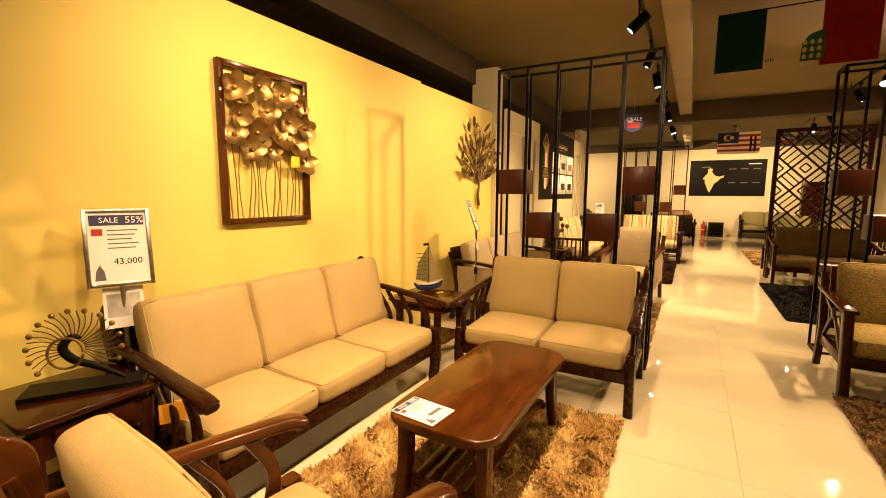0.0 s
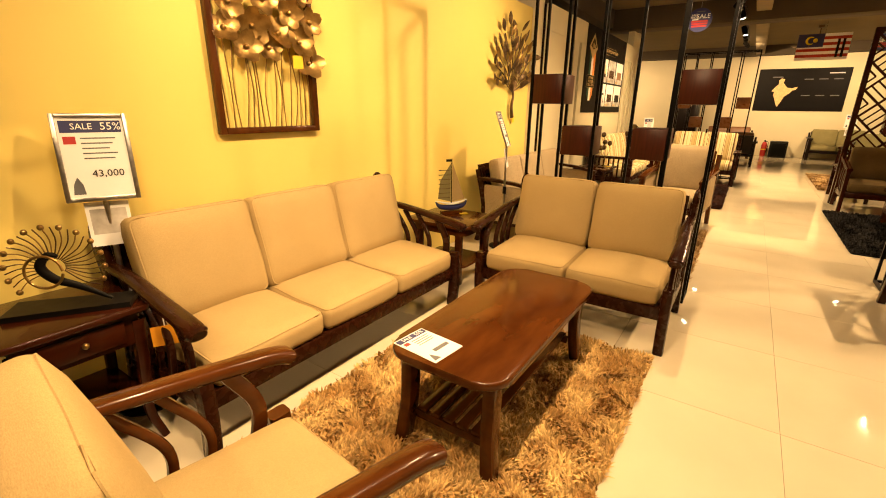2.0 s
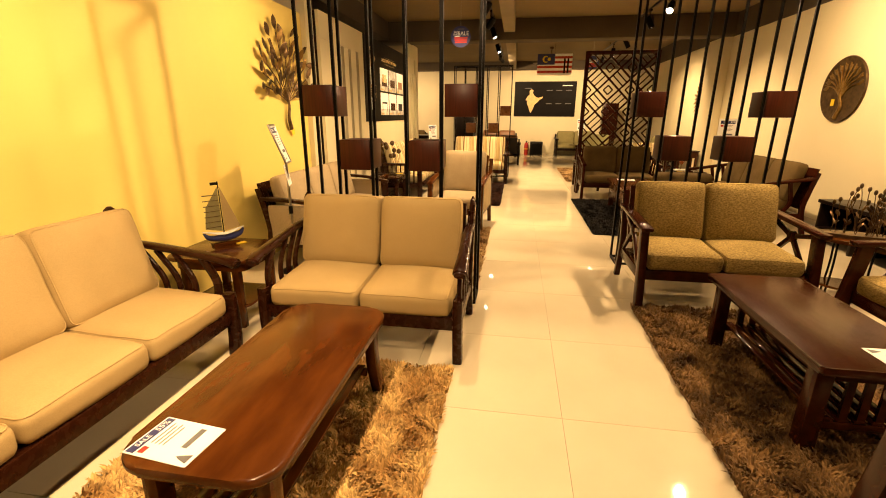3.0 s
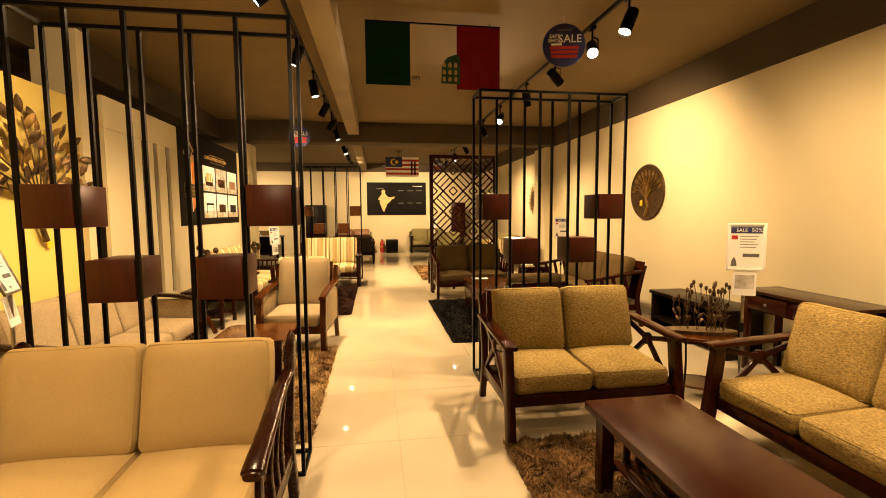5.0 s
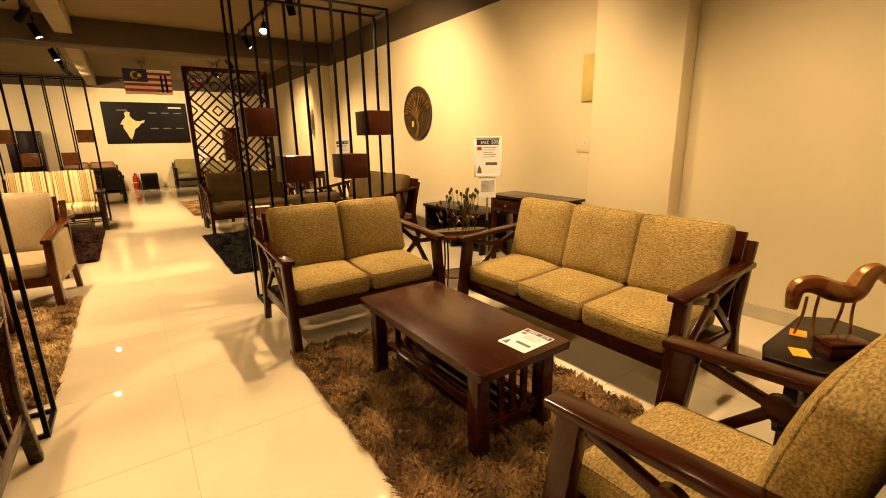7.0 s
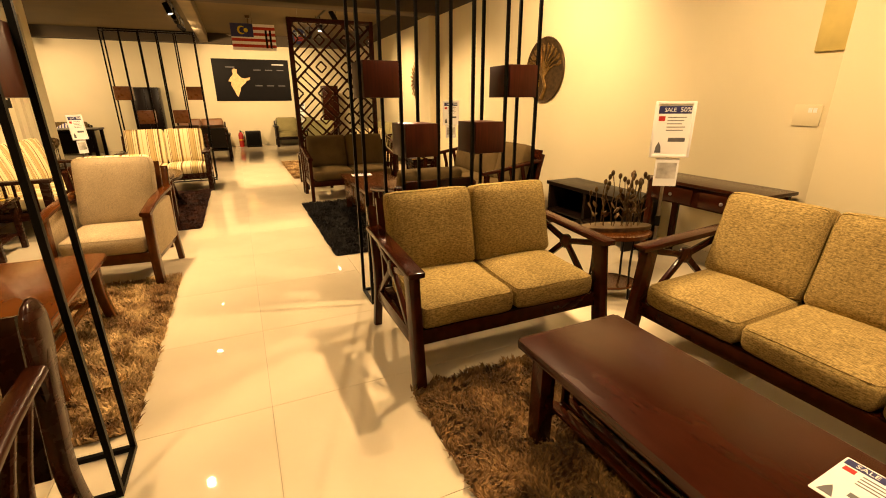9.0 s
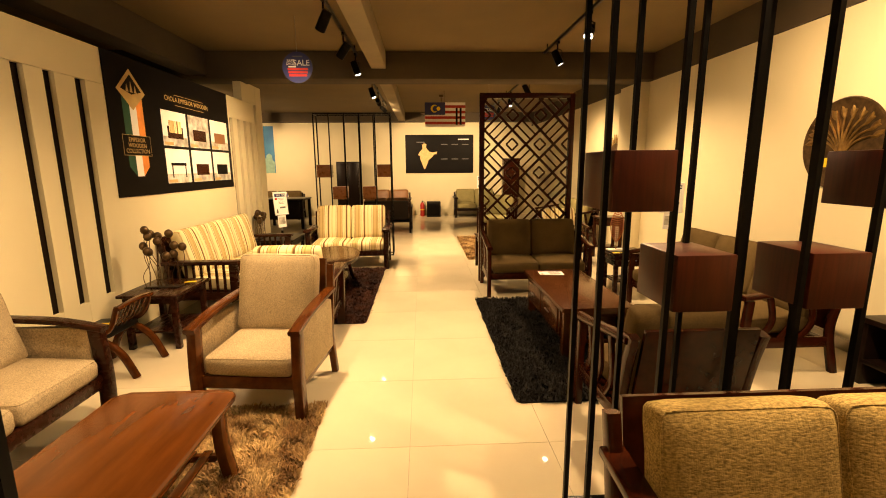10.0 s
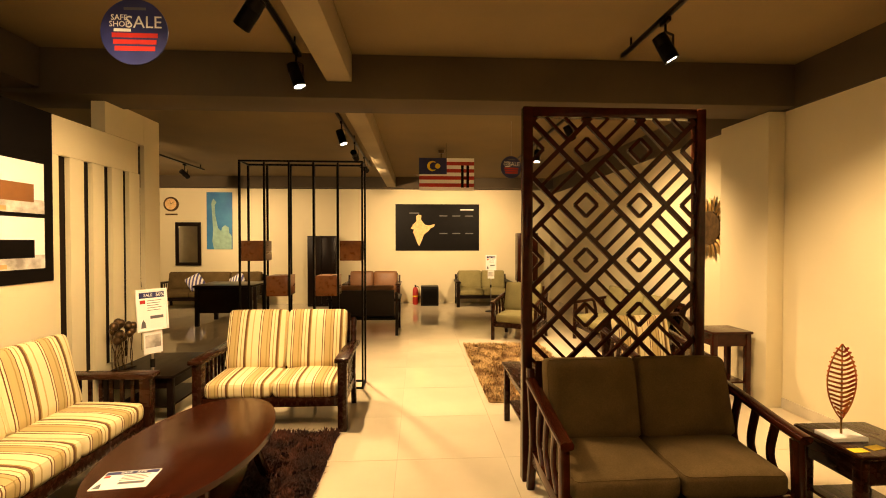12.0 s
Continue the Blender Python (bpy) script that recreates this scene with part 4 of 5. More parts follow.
# ---- wall pieces ----
def poster_collection():
    """The black panel with six furniture photos, on the slotted wall."""
    t = thing("wall_poster", "black wall poster with six furniture photos", "poster", pose(WALLX + 0.003, 7.70, 1.31, 90, 0, 90))
    W, H = 2.45, 1.27
    part("panel", box(B(), 0, 0, 0, W, H, 0.006), M_BLACKPR, t)

    def strip(name, pts, mat, z=0.0065):
        part(name, plate(B(), pts, z, z + 0.001), mat, t)

    for k, mat in enumerate((M_GREEN, M_WHITE, M_SAFF)):
        a = 0.20 + 0.10 * k
        tip0, tip1 = abs(k - 1.5) * 0.09, abs(k - 0.5) * 0.09
        strip("ribbon_stripe", [(a, 0.14 + tip0), (a + 0.1, 0.14 + tip1), (a + 0.1, 0.95), (a, 0.95)], mat)
    strip("emblem", [(0.14, 0.97), (0.35, 1.17), (0.56, 0.97), (0.35, 0.80)], M_GOLDPR, 0.008)
    strip("emblem_core", [(0.20, 0.98), (0.35, 1.12), (0.50, 0.98), (0.35, 0.94)], M_BLACKPR, 0.0095)
    for k in range(3):
        strip("tower", [(0.27 + 0.06 * k, 0.96), (0.31 + 0.06 * k, 0.96), (0.29 + 0.06 * k, 1.03 + 0.03 * (k == 1))], M_GOLDPR, 0.011)
    strip("plaque", [(0.14, 0.38), (0.56, 0.38), (0.56, 0.57), (0.14, 0.57)], M_BLACKPR, 0.008)
    for x0_, z0_, x1_, z1_ in ((0.14, 0.38, 0.56, 0.384), (0.14, 0.566, 0.56, 0.57), (0.14, 0.38, 0.144, 0.57), (0.556, 0.38, 0.56, 0.57)):
        strip("plaque_edge", [(x0_, z0_), (x1_, z0_), (x1_, z1_), (x0_, z1_)], M_GOLDPR, 0.0095)
    for k, w in enumerate(("EMPEROR", "WOODEN", "COLLECTION")):
        words("lettering", w, 0.058, M_GOLDPR, pose(0.35, 0.525 - 0.052 * k, 0.0105), t)
    words("lettering", "CHOLA EMPEROR WOODEN", 0.074, M_GOLDPR, pose(1.38, 1.0, 0.008), t)
    strip("rule", [(1.1, 1.05), (1.75, 1.05), (1.75, 1.054), (1.1, 1.054)], M_GOLDPR)
    strip("rule", [(1.1, 0.94), (1.75, 0.94), (1.75, 0.944), (1.1, 0.944)], M_GOLDPR)
    for i in range(3):
        for j in range(2):
            a, b = 0.80 + 0.54 * i, 0.10 + 0.40 * (1 - j)
            strip("photo", [(a, b), (a + 0.49, b), (a + 0.49, b + 0.37), (a, b + 0.37)], M_WHITE if (i, j) != (1, 0) else M_SOFAPR)
            strip("photo_floor", [(a, b), (a + 0.49, b), (a + 0.49, b + 0.1), (a, b + 0.1)], M_SOFAPR, 0.0078)
            mat = M_BLACKPR if (i, j) in ((0, 1), (2, 1)) else M_LEATHER if (i, j) == (2, 0) else M_MAHOG
            strip("photo_subject", [(a + 0.09, b + 0.08), (a + 0.40, b + 0.08), (a + 0.40, b + 0.21), (a + 0.09, b + 0.21)] if (i, j) not in ((0, 1),) else
                  [(a + 0.09, b + 0.19), (a + 0.40, b + 0.19), (a + 0.40, b + 0.22), (a + 0.09, b + 0.22)], mat, 0.009)
            if (i, j) == (0, 0):
                strip("photo_cushion", [(a + 0.12, b + 0.14), (a + 0.37, b + 0.14), (a + 0.37, b + 0.27), (a + 0.12, b + 0.27)], M_STRIPE, 0.0105)
            if (i, j) == (0, 1):
                for q in (0.1, 0.37):
                    strip("photo_leg", [(a + q, b + 0.06), (a + q + 0.02, b + 0.06), (a + q + 0.02, b + 0.19), (a + q, b + 0.19)], M_BLACKPR, 0.009)
            strip("price_strip", [(a + 0.01, b + 0.01), (a + 0.18, b + 0.01), (a + 0.18, b + 0.04), (a + 0.01, b + 0.04)], M_GOLDPR, 0.0105)


poster_collection()

mp = thing("wall_poster", "black wall poster with a golden country map", "poster", pose(0.04, FAR - 0.008, 1.37, 90))
part("panel", box(B(), 0, 0, 0, 2.2, 1.22, 0.006), M_BLACKPR, mp)
outline = [(0.62, 0.12), (0.70, 0.30), (0.74, 0.42), (0.86, 0.52), (0.92, 0.60), (1.00, 0.62), (1.03, 0.70), (0.95, 0.68), (0.88, 0.66), (0.78, 0.68), (0.72, 0.74), (0.66, 0.82), (0.68, 0.92), (0.60, 0.95), (0.54, 0.90), (0.55, 0.78), (0.46, 0.68), (0.40, 0.58), (0.48, 0.56), (0.46, 0.48), (0.52, 0.34), (0.57, 0.20)]
part("map", plate(B(), outline, 0.0065, 0.0085), M_SAND, mp, "sandy golden map shape")
for k in range(3):
    for z in (0.90, 0.44):
        part("text_bar", box(B(), 1.15 + 0.34 * k, z, 0.0065, 1.36 + 0.34 * k, z + 0.025, 0.0075), M_INK, mp)
part("text_bar", box(B(), 1.7, 1.06, 0.0065, 2.05, 1.09, 0.0075), M_WHITE, mp)
part("text_bar", box(B(), 0.36, 0.97, 0.0065, 0.62, 1.0, 0.0075), M_INK, mp)

lib = thing("wall_poster", "tall blue poster of a pale green statue", "poster", pose(-4.76, FAR - 0.008, 1.41, 90))
part("panel", box(B(), 0, 0, 0, 0.64, 1.46, 0.006), M_SKYB, lib)
part("statue_shape", plate(B(), [(0.18, 0.0), (0.62, 0.0), (0.62, 0.35), (0.56, 0.42), (0.55, 0.56), (0.46, 0.62), (0.38, 0.56), (0.36, 0.46), (0.28, 0.55), (0.22, 0.85), (0.20, 1.12), (0.25, 1.2), (0.17, 1.3), (0.12, 1.18), (0.14, 0.9), (0.16, 0.5), (0.14, 0.2)], 0.0065, 0.008), M_STATUE, lib)

for cx in (-5.63, -6.1):
    ck = thing("wall_clock", "round bronze wall clock with a name strip", "clock", pose(cx, FAR - 0.004, 2.56, 90), "wall clocks")
    part("rim", lathe(B(), [(0.14, 0), (0.185, 0.0), (0.185, 0.03), (0.14, 0.034)], None, 28), M_BRONZE, ck)
    part("dial", lathe(B(), [(0.001, 0.02), (0.14, 0.036)], None, 28), M_SAND if cx > -5.8 else M_BLACKPR, ck)
    part("clock_hand", bar(B(), (0, 0, 0.04), (0.07, 0.05, 0.04), 0.008, 0.003), M_BLACKPR, ck)
    part("clock_hand", bar(B(), (0, 0, 0.042), (-0.02, 0.1, 0.042), 0.006, 0.003), M_BLACKPR, ck)
    part("name_strip", box(B(), -0.15, -0.28, 0, 0.15, -0.24, 0.008), M_BRONZE, ck)
mi = thing("dressing_mirror", "tall mirror in a near-black wooden frame", "mirror", pose(-5.52, FAR - 0.03, 1.0, 90))
for a in ((0, 0, 0.08, 1.1), (0.55, 0, 0.63, 1.1), (0.08, 1.0, 0.55, 1.1), (0.08, 0, 0.55, 0.08)):
    part("frame_bar", box(B(), a[0], a[1], 0, a[2], a[3], 0.03, 0.004), M_EBONY, mi)
part("glass", box(B(), 0.08, 0.08, 0.008, 0.55, 1.0, 0.012), M_MIRROR, mi)
for k, (x0_, x1_, h_) in enumerate(((-5.9, -4.6, 0.78), (-3.6, -2.5, 0.78))):
    dt = thing("dining_table", "near-black wooden table in the far bay", "table", pose((x0_ + x1_) / 2, 15.6, 0), "far tables")
    part("tabletop", box(B(), (x0_ - x1_) / 2, -0.45, h_ - 0.04, (x1_ - x0_) / 2, 0.45, h_, 0.006), M_EBONY, dt)
    part("panel", box(B(), (x0_ - x1_) / 2 + 0.05, -0.4, 0.25, (x1_ - x0_) / 2 - 0.05, -0.37, h_ - 0.04, 0.004), M_EBONY, dt)
    for x, y in square4(x1_ - x0_ - 0.12, 0.78):
        part("leg", box(B(), x - 0.035, y - 0.035, 0, x + 0.035, y + 0.035, h_ - 0.04, 0.004), M_EBONY, dt)
M_FLAGC = striped("flag_cushion_print", [(0.0, (0.75, 0.72, 0.7)), (0.5, (0.10, 0.10, 0.25))], 0.07)
for cx, rz in ((-4.75, 20), (-3.75, -15)):
    cu = thing("throw_cushion", "white and blue striped throw cushion on the sofa", "cushion", pose(cx, 17.62, 0.62, 0, 0, 0), "flag cushions")
    part("cover", cushion(B(), 0.36, 0.36, 0.12, 0.05, pose(0, 0, 0, 70, 0, rz) @ pose(0, 0, 0, 0, 0, 30), 0.03, 5), M_FLAGC, cu)
tc = thing("tall_cabinet", "near-black tall cabinet beyond the steel screen", "cabinet", pose(-1.75, 17.9, 0))
part("carcass", box(B(), -0.35, -0.2, 0, 0.35, 0.25, 1.75, 0.006), M_EBONY, tc)
part("door", box(B(), -0.33, -0.222, 0.06, -0.005, -0.2, 1.7, 0.004), M_EBONY, tc)
part("door", box(B(), 0.005, -0.222, 0.06, 0.33, -0.2, 1.7, 0.004), M_EBONY, tc)
bk = thing("speaker_box", "black cabinet box on the floor by the end wall", "box", pose(0.92, 17.85, 0))
part("carcass", box(B(), -0.22, -0.2, 0, 0.22, 0.2, 0.48, 0.01), M_BLACKPL, bk)
part("grille", box(B(), -0.18, -0.212, 0.05, 0.18, -0.2, 0.43, 0.006), M_IRON, bk)


def extinguisher(m):
    t = thing("fire_extinguisher", "red fire extinguisher with black hose", "extinguisher", m, "extinguishers")
    part("cylinder", lathe(B(), [(0.06, 0), (0.072, 0.02), (0.072, 0.36), (0.055, 0.42), (0.025, 0.45)]), M_RED, t)
    part("valve", box(B(), -0.02, -0.05, 0.45, 0.02, 0.04, 0.50, 0.005), M_BLACKPL, t)
    part("hose", sweep(B(), [(0, 0.03, 0.47), (0.09, 0.02, 0.42), (0.085, 0, 0.2), (0.08, 0, 0.12)], 0.018, ring=8), M_BLACKPL, t)
    part("band", lathe(B(), [(0.0735, 0.20), (0.0735, 0.23)]), M_STICKY, t)


extinguisher(pose(0.56, 17.95, 0))
extinguisher(pose(3.25, 1.62, 0))


def banner_flag():
    t = thing("hanging_banner", "clear hanging banner with green and red flag panels", "banner", pose(0.29, 5.75, 2.63))
    W, H = 1.27, 0.58
    part("green_panel", box(B(), 0, 0, 0.02, 0.41, 0.002, H), M_BACKLIT_GREEN, t)
    part("red_panel", box(B(), 0.85, 0, 0, W, 0.002, H), M_BACKLIT_RED, t)
    words("lettering", "on", 0.075, M_BLACKPR, pose(0.46, -0.001, 0.10, 90), t)
    bm = B()
    plate(bm, [(0.70, 0.05), (0.88, 0.05), (0.88, 0.30), (0.84, 0.32), (0.76, 0.29), (0.71, 0.22)], -0.001, 0.001, pose(0, -0.002, 0, 90))
    part("arcade", bm, M_GREEN, t, "dark arcade drawing")
    for r_ in range(3):
        for c_ in range(3):
            part("arch", plate(B(), [(0.715 + 0.055 * c_, 0.07 + 0.065 * r_), (0.745 + 0.055 * c_, 0.07 + 0.065 * r_), (0.745 + 0.055 * c_, 0.10 + 0.065 * r_), (0.73 + 0.055 * c_, 0.118 + 0.065 * r_), (0.715 + 0.055 * c_, 0.10 + 0.065 * r_)], 0, 0.001, pose(0, -0.0035, 0, 90)), M_GOLDPR, t)
    for x in (0.1, 1.17):
        part("cord", box(B(), x - 0.002, -0.002, H, x + 0.002, 0.002, CEIL - 2.63), M_IRON, t)
    part("top_bar", box(B(), 0, -0.006, H, W, 0.006, H + 0.012), M_IRON, t)


banner_flag()

mf = thing("hanging_flag", "striped flag with dark canton and crescent", "flag", pose(0.65, 14.0, 2.46))
for k in range(9):
    part("stripe", box(B(), 0, 0, k * 0.06, 0.92, 0.003, k * 0.06 + 0.0595), M_RED if k % 2 else M_WHITE, mf)
part("canton", box(B(), 0, -0.003, 0.27, 0.46, -0.0005, 0.54), M_NAVY, mf)
arc = [(0.22 + 0.085 * math.cos(a), 0.405 + 0.085 * math.sin(a)) for a in np.linspace(radians(50), radians(310), 16)] + [(0.24 + 0.062 * math.cos(a), 0.405 + 0.062 * math.sin(a)) for a in np.linspace(radians(300), radians(60), 14)]
part("crescent", plate(B(), arc, 0.0, 0.002, pose(0, -0.004, 0, 90)), M_STICKY, mf)
part("star", lathe(B(), [(0.001, 0), (0.045, 0.002)], pose(0.31, -0.004, 0.405, 90), 8), M_STICKY, mf)
for x in (0.70, 0.79):
    part("tower", box(B(), x, -0.003, 0.05, x + 0.045, -0.0005, 0.42), M_BLACKPR, mf)
part("bridge", box(B(), 0.745, -0.003, 0.2, 0.79, -0.0005, 0.22), M_BLACKPR, mf)
part("cord", box(B(), 0.45, 0, 0.54, 0.454, 0.003, CEIL - 2.46), M_IRON, mf)

fan = thing("ceiling_fan", "dark ceiling fan on a short rod", "fan", pose(1.05, 14.6, 2.86))
part("rod", lathe(B(), [(0.012, 0.05), (0.012, 0.33), (0.05, 0.335), (0.06, 0.39)]), M_BRONZE, fan)
part("motor", lathe(B(), [(0.05, -0.06), (0.12, -0.03), (0.12, 0.03), (0.03, 0.07)]), M_BRONZE, fan)
for k in range(3):
    a = k * 120 + 20
    part("blade", box(B(), 0.12, -0.06, -0.004, 0.60, 0.06, 0.004, 0.002, pose(0, 0, 0, 0, 0, a) @ pose(0, 0, 0, 10)), M_BRONZE, fan)


def sale_disc(m, r, turn):
    t = thing("sale_sign", "round navy sale sign with a red sofa, hung on wire", "sign", m @ pose(0, 0, 0, 0, 0, turn), "sale signs")
    part("board", lathe(B(), [(r, -0.003), (r, 0.003)], pose(0, 0, 0, 90), 40), M_NAVY, t)
    words("lettering", "SALE", r * 0.52, M_WHITE, pose(r * 0.28, -0.0036, r * 0.28, 90), t)
    words("lettering", "SAFE", r * 0.24, M_WHITE, pose(-r * 0.44, -0.0036, r * 0.42, 90), t)
    words("lettering", "SHOP", r * 0.24, M_WHITE, pose(-r * 0.44, -0.0036, r * 0.22, 90), t)
    part("logo_bar", box(B(), -r * 0.3, -0.0045, r * 0.66, r * 0.35, -0.0032, r * 0.74), M_INK, t)
    part("text_bar", box(B(), -r * 0.6, -0.0045, r * 0.0, -r * 0.1, -0.0032, r * 0.09), M_WHITE, t)
    bm = B()
    for k in range(3):
        box(bm, -r * (0.66 - 0.04 * k), -0.0045, -r * (0.18 + 0.2 * k), r * (0.7 - 0.04 * k), -0.0032, -r * (0.04 + 0.2 * k))
    part("sofa_print", bm, M_RED, t)
    part("wire", box(B(), -0.0015, -0.0015, r, 0.0015, 0.0015, CEIL - m.translation.z), M_STEEL, t)


sale_disc(pose(-0.84, 9.03, 2.70), 0.17, 0)
sale_disc(pose(1.88, 5.0, 2.80), 0.17, -12)
sale_disc(pose(1.9, 12.6, 2.62), 0.15, 10)


# framed metal flowers
fr = thing("framed_metal_flowers", "brass flowers on wires in a wooden frame", "wall art", pose(LEFT + 0.004, 1.83, 1.21, 90, 0, 90))
FW, FH = 0.67, 0.95
for a in ((0, 0, 0.035, FH), (FW - 0.035, 0, FW, FH), (0.035, FH - 0.035, FW - 0.035, FH), (0.035, 0, FW - 0.035, 0.035)):
    part("frame_bar", box(B(), a[0], a[1], 0, a[2], a[3], 0.04, 0.005), M_TEAK, fr)
rng = random.Random(4)
for k in range(16):
    x = 0.06 + k * (FW - 0.12) / 15
    part("wire_stem", sweep(B(), [(x, 0.03, 0.02), (x + rng.uniform(-0.03, 0.03), 0.25, 0.03), (x + rng.uniform(-0.04, 0.04), 0.5, 0.03)], 0.006, ring=6, n=5), M_BRASS, fr)


def petal(bm, m, ln, wd, cup):
    rows = []
    for i in range(5):
        u = i / 4
        w = wd * math.sin(math.pi * (0.12 + 0.80 * u)) ** 0.7
        rows.append([bm.verts.new(m @ Vector((ln * u, w * s, cup * (u * u) + 0.25 * abs(s) * w))) for s in (-0.5, 0, 0.5)])
    for a, b in zip(rows, rows[1:]):
        for k in range(2):
            bm.faces.new((a[k], a[k + 1], b[k + 1], b[k]))


spots = [(0.10, 0.80), (0.27, 0.84), (0.46, 0.82), (0.60, 0.78), (0.13, 0.66), (0.33, 0.70), (0.50, 0.66), (0.64, 0.63), (0.09, 0.53), (0.25, 0.56), (0.41, 0.54), (0.56, 0.51), (0.20, 0.45), (0.34, 0.46), (0.62, 0.40)]
for fx, fz in spots:
    R_ = rng.uniform(0.075, 0.10)
    bm = B()
    base = pose(fx, fz, rng.uniform(0.02, 0.04), rng.uniform(-20, 10), rng.uniform(-15, 25), rng.uniform(0, 90))
    for k in range(5):
        petal(bm, base @ pose(0, 0, 0, 0, 0, 72 * k), R_, R_ * 0.95, R_ * 0.35)
    ball(bm, (0, 0, 0.008), 0.016, base, 8, 5)
    part("flower", bm, M_BRASS, fr, "cupped brass flower", angle=60)
part("price_tag", box(B(), 0.46, 0.36, 0.09, 0.53, 0.43, 0.092, 0, pose(0, 0, 0)), M_STICKY, fr, "yellow paper tag")


def leaf_shape(bm, m, ln, wd):
    n = 8
    pts = [(ln * k / n, wd / 2 * math.sin(math.pi * k / n) ** 0.8) for k in range(n + 1)]
    mid = [bm.verts.new(m @ Vector((x, 0, 0.006 * math.sin(math.pi * x / ln)))) for x, _ in pts]
    for s in (-1, 1):
        edge = [mid[0]] + [bm.verts.new(m @ Vector((x, s * w, -0.004))) for x, w in pts[1:-1]] + [mid[-1]]
        for k in range(n):
            f = [mid[k], mid[k + 1], edge[k + 1], edge[k]]
            f = list(dict.fromkeys(f))
            if len(f) > 2:
                bm.faces.new(f)


tr = thing("metal_tree_art", "bronze metal tree with leaves hung on the wall", "wall art", pose(LEFT - 0.035, 5.18, 1.26, 90, 0, 90))
part("trunk", sweep(B(), [(0.28, 0.0, 0.03), (0.24, 0.12, 0.035), (0.27, 0.24, 0.035), (0.25, 0.38, 0.03)], 0.06, 0.04, taper=lambda u: 1 - 0.6 * u), M_BRONZE, tr)
for k in range(13):
    a = radians(-75 + 150 * k / 12 + 90 - 90)
    ln = 0.42 + 0.2 * math.cos(a) + rng.uniform(-0.05, 0.05)
    ex, ez = 0.26 + math.sin(a) * ln * 1.0, 0.30 + math.cos(a) * ln
    part("branch", sweep(B(), [(0.255, 0.28, 0.03), ((0.26 + ex) / 2, 0.3 + (ez - 0.3) * 0.55, 0.04), (ex, ez, 0.035)], 0.012, ring=6, n=5), M_BRONZE, tr)
    for j in range(5):
        u = 0.35 + 0.17 * j
        px, pz = 0.255 + (ex - 0.255) * u, 0.28 + (ez - 0.28) * u
        bm = B()
        leaf_shape(bm, pose(px, pz, 0.04, rng.uniform(-20, 20), rng.uniform(-25, 5), 90 - math.degrees(a) + rng.choice((-35, 35, -15, 15))), 0.15, 0.068)
        part("leaf", bm, M_BRASS if j % 2 else M_BRONZE, tr)
part("price_tag", box(B(), 0.30, -0.06, 0.02, 0.36, 0.0, 0.022), M_STICKY, tr, "yellow paper tag")

dc = thing("round_tree_plaque", "round dark plaque with golden tree relief", "wall art", pose(RIGHT - 0.004, 7.27, 1.73, 90, 0, -90))
part("disc", lathe(B(), [(0.385, 0), (0.39, 0.012), (0.38, 0.026), (0.36, 0.02), (0.001, 0.018)], None, 48), M_BRONZE, dc)
part("trunk", sweep(B(), [(-0.02, -0.34, 0.02), (0.05, -0.2, 0.03), (-0.01, -0.05, 0.03), (0.03, 0.12, 0.025)], 0.075, 0.04, taper=lambda u: 1 - 0.7 * u), M_BRASS, dc)
for k in range(11):
    a = radians(-80 + 16 * k)
    ln = 0.34
    part("branch", sweep(B(), [(0.01, -0.1, 0.025), (math.sin(a) * ln * 0.4, 0.0 + math.cos(a) * ln * 0.35, 0.03), (math.sin(a) * ln, 0.02 + math.cos(a) * ln * 0.8, 0.022)], 0.018, 0.014, ring=6, n=5), M_BRASS, dc)
    bm = B()
    leaf_shape(bm, pose(math.sin(a) * ln * 0.72, 0.0 + math.cos(a) * ln * 0.6, 0.026, 0, 0, 90 - math.degrees(a) + 20), 0.12, 0.05)
    part("leaf", bm, M_BRASS, dc)
part("price_tag", box(B(), -0.13, -0.19, 0.032, -0.07, -0.11, 0.034), M_STICKY, dc, "yellow paper tag")

su = thing("sunburst_mirror", "round golden sunburst plaque on the wall", "wall art", pose(RIGHT - 0.004, 11.75, 1.77, 90, 0, -90))
part("disc", lathe(B(), [(0.2, 0), (0.2, 0.03), (0.17, 0.035), (0.001, 0.02)], None, 32), M_BRONZE, su)
for k in range(24):
    bm = B()
    leaf_shape(bm, pose(0, 0, 0.02 + 0.006 * (k % 2), 0, 0, k * 15) @ pose(0.17, 0, 0), 0.2 + 0.03 * (k % 2), 0.055)
    part("ray", bm, M_BRASS, su)

pn = thing("electrical_panel", "small yellowish metal cover on the wall", "panel", pose(RIGHT - 0.003, 4.26, 1.68, 90, 0, -90))
part("cover", box(B(), 0.0, 0, 0, 0.21, 0.42, 0.02, 0.004), material("pale_yellow_cover", (0.62, 0.50, 0.16), 0.5, scale=4), pn)
part("latch", box(B(), 0.16, 0.36, 0.02, 0.19, 0.39, 0.026), M_BRONZE, pn)
sw = thing("switch_plate", "cream switch plate on the wall", "switch", pose(RIGHT - 0.003, 4.30, 1.2, 90, 0, -90))
part("plate", box(B(), 0, 0, 0, 0.17, 0.14, 0.008, 0.002), M_CREAM, sw)
for k in range(2):
    part("rocker", box(B(), 0.09 + 0.03 * k, 0.09, 0.008, 0.112 + 0.03 * k, 0.12, 0.012), M_WHITE, sw)


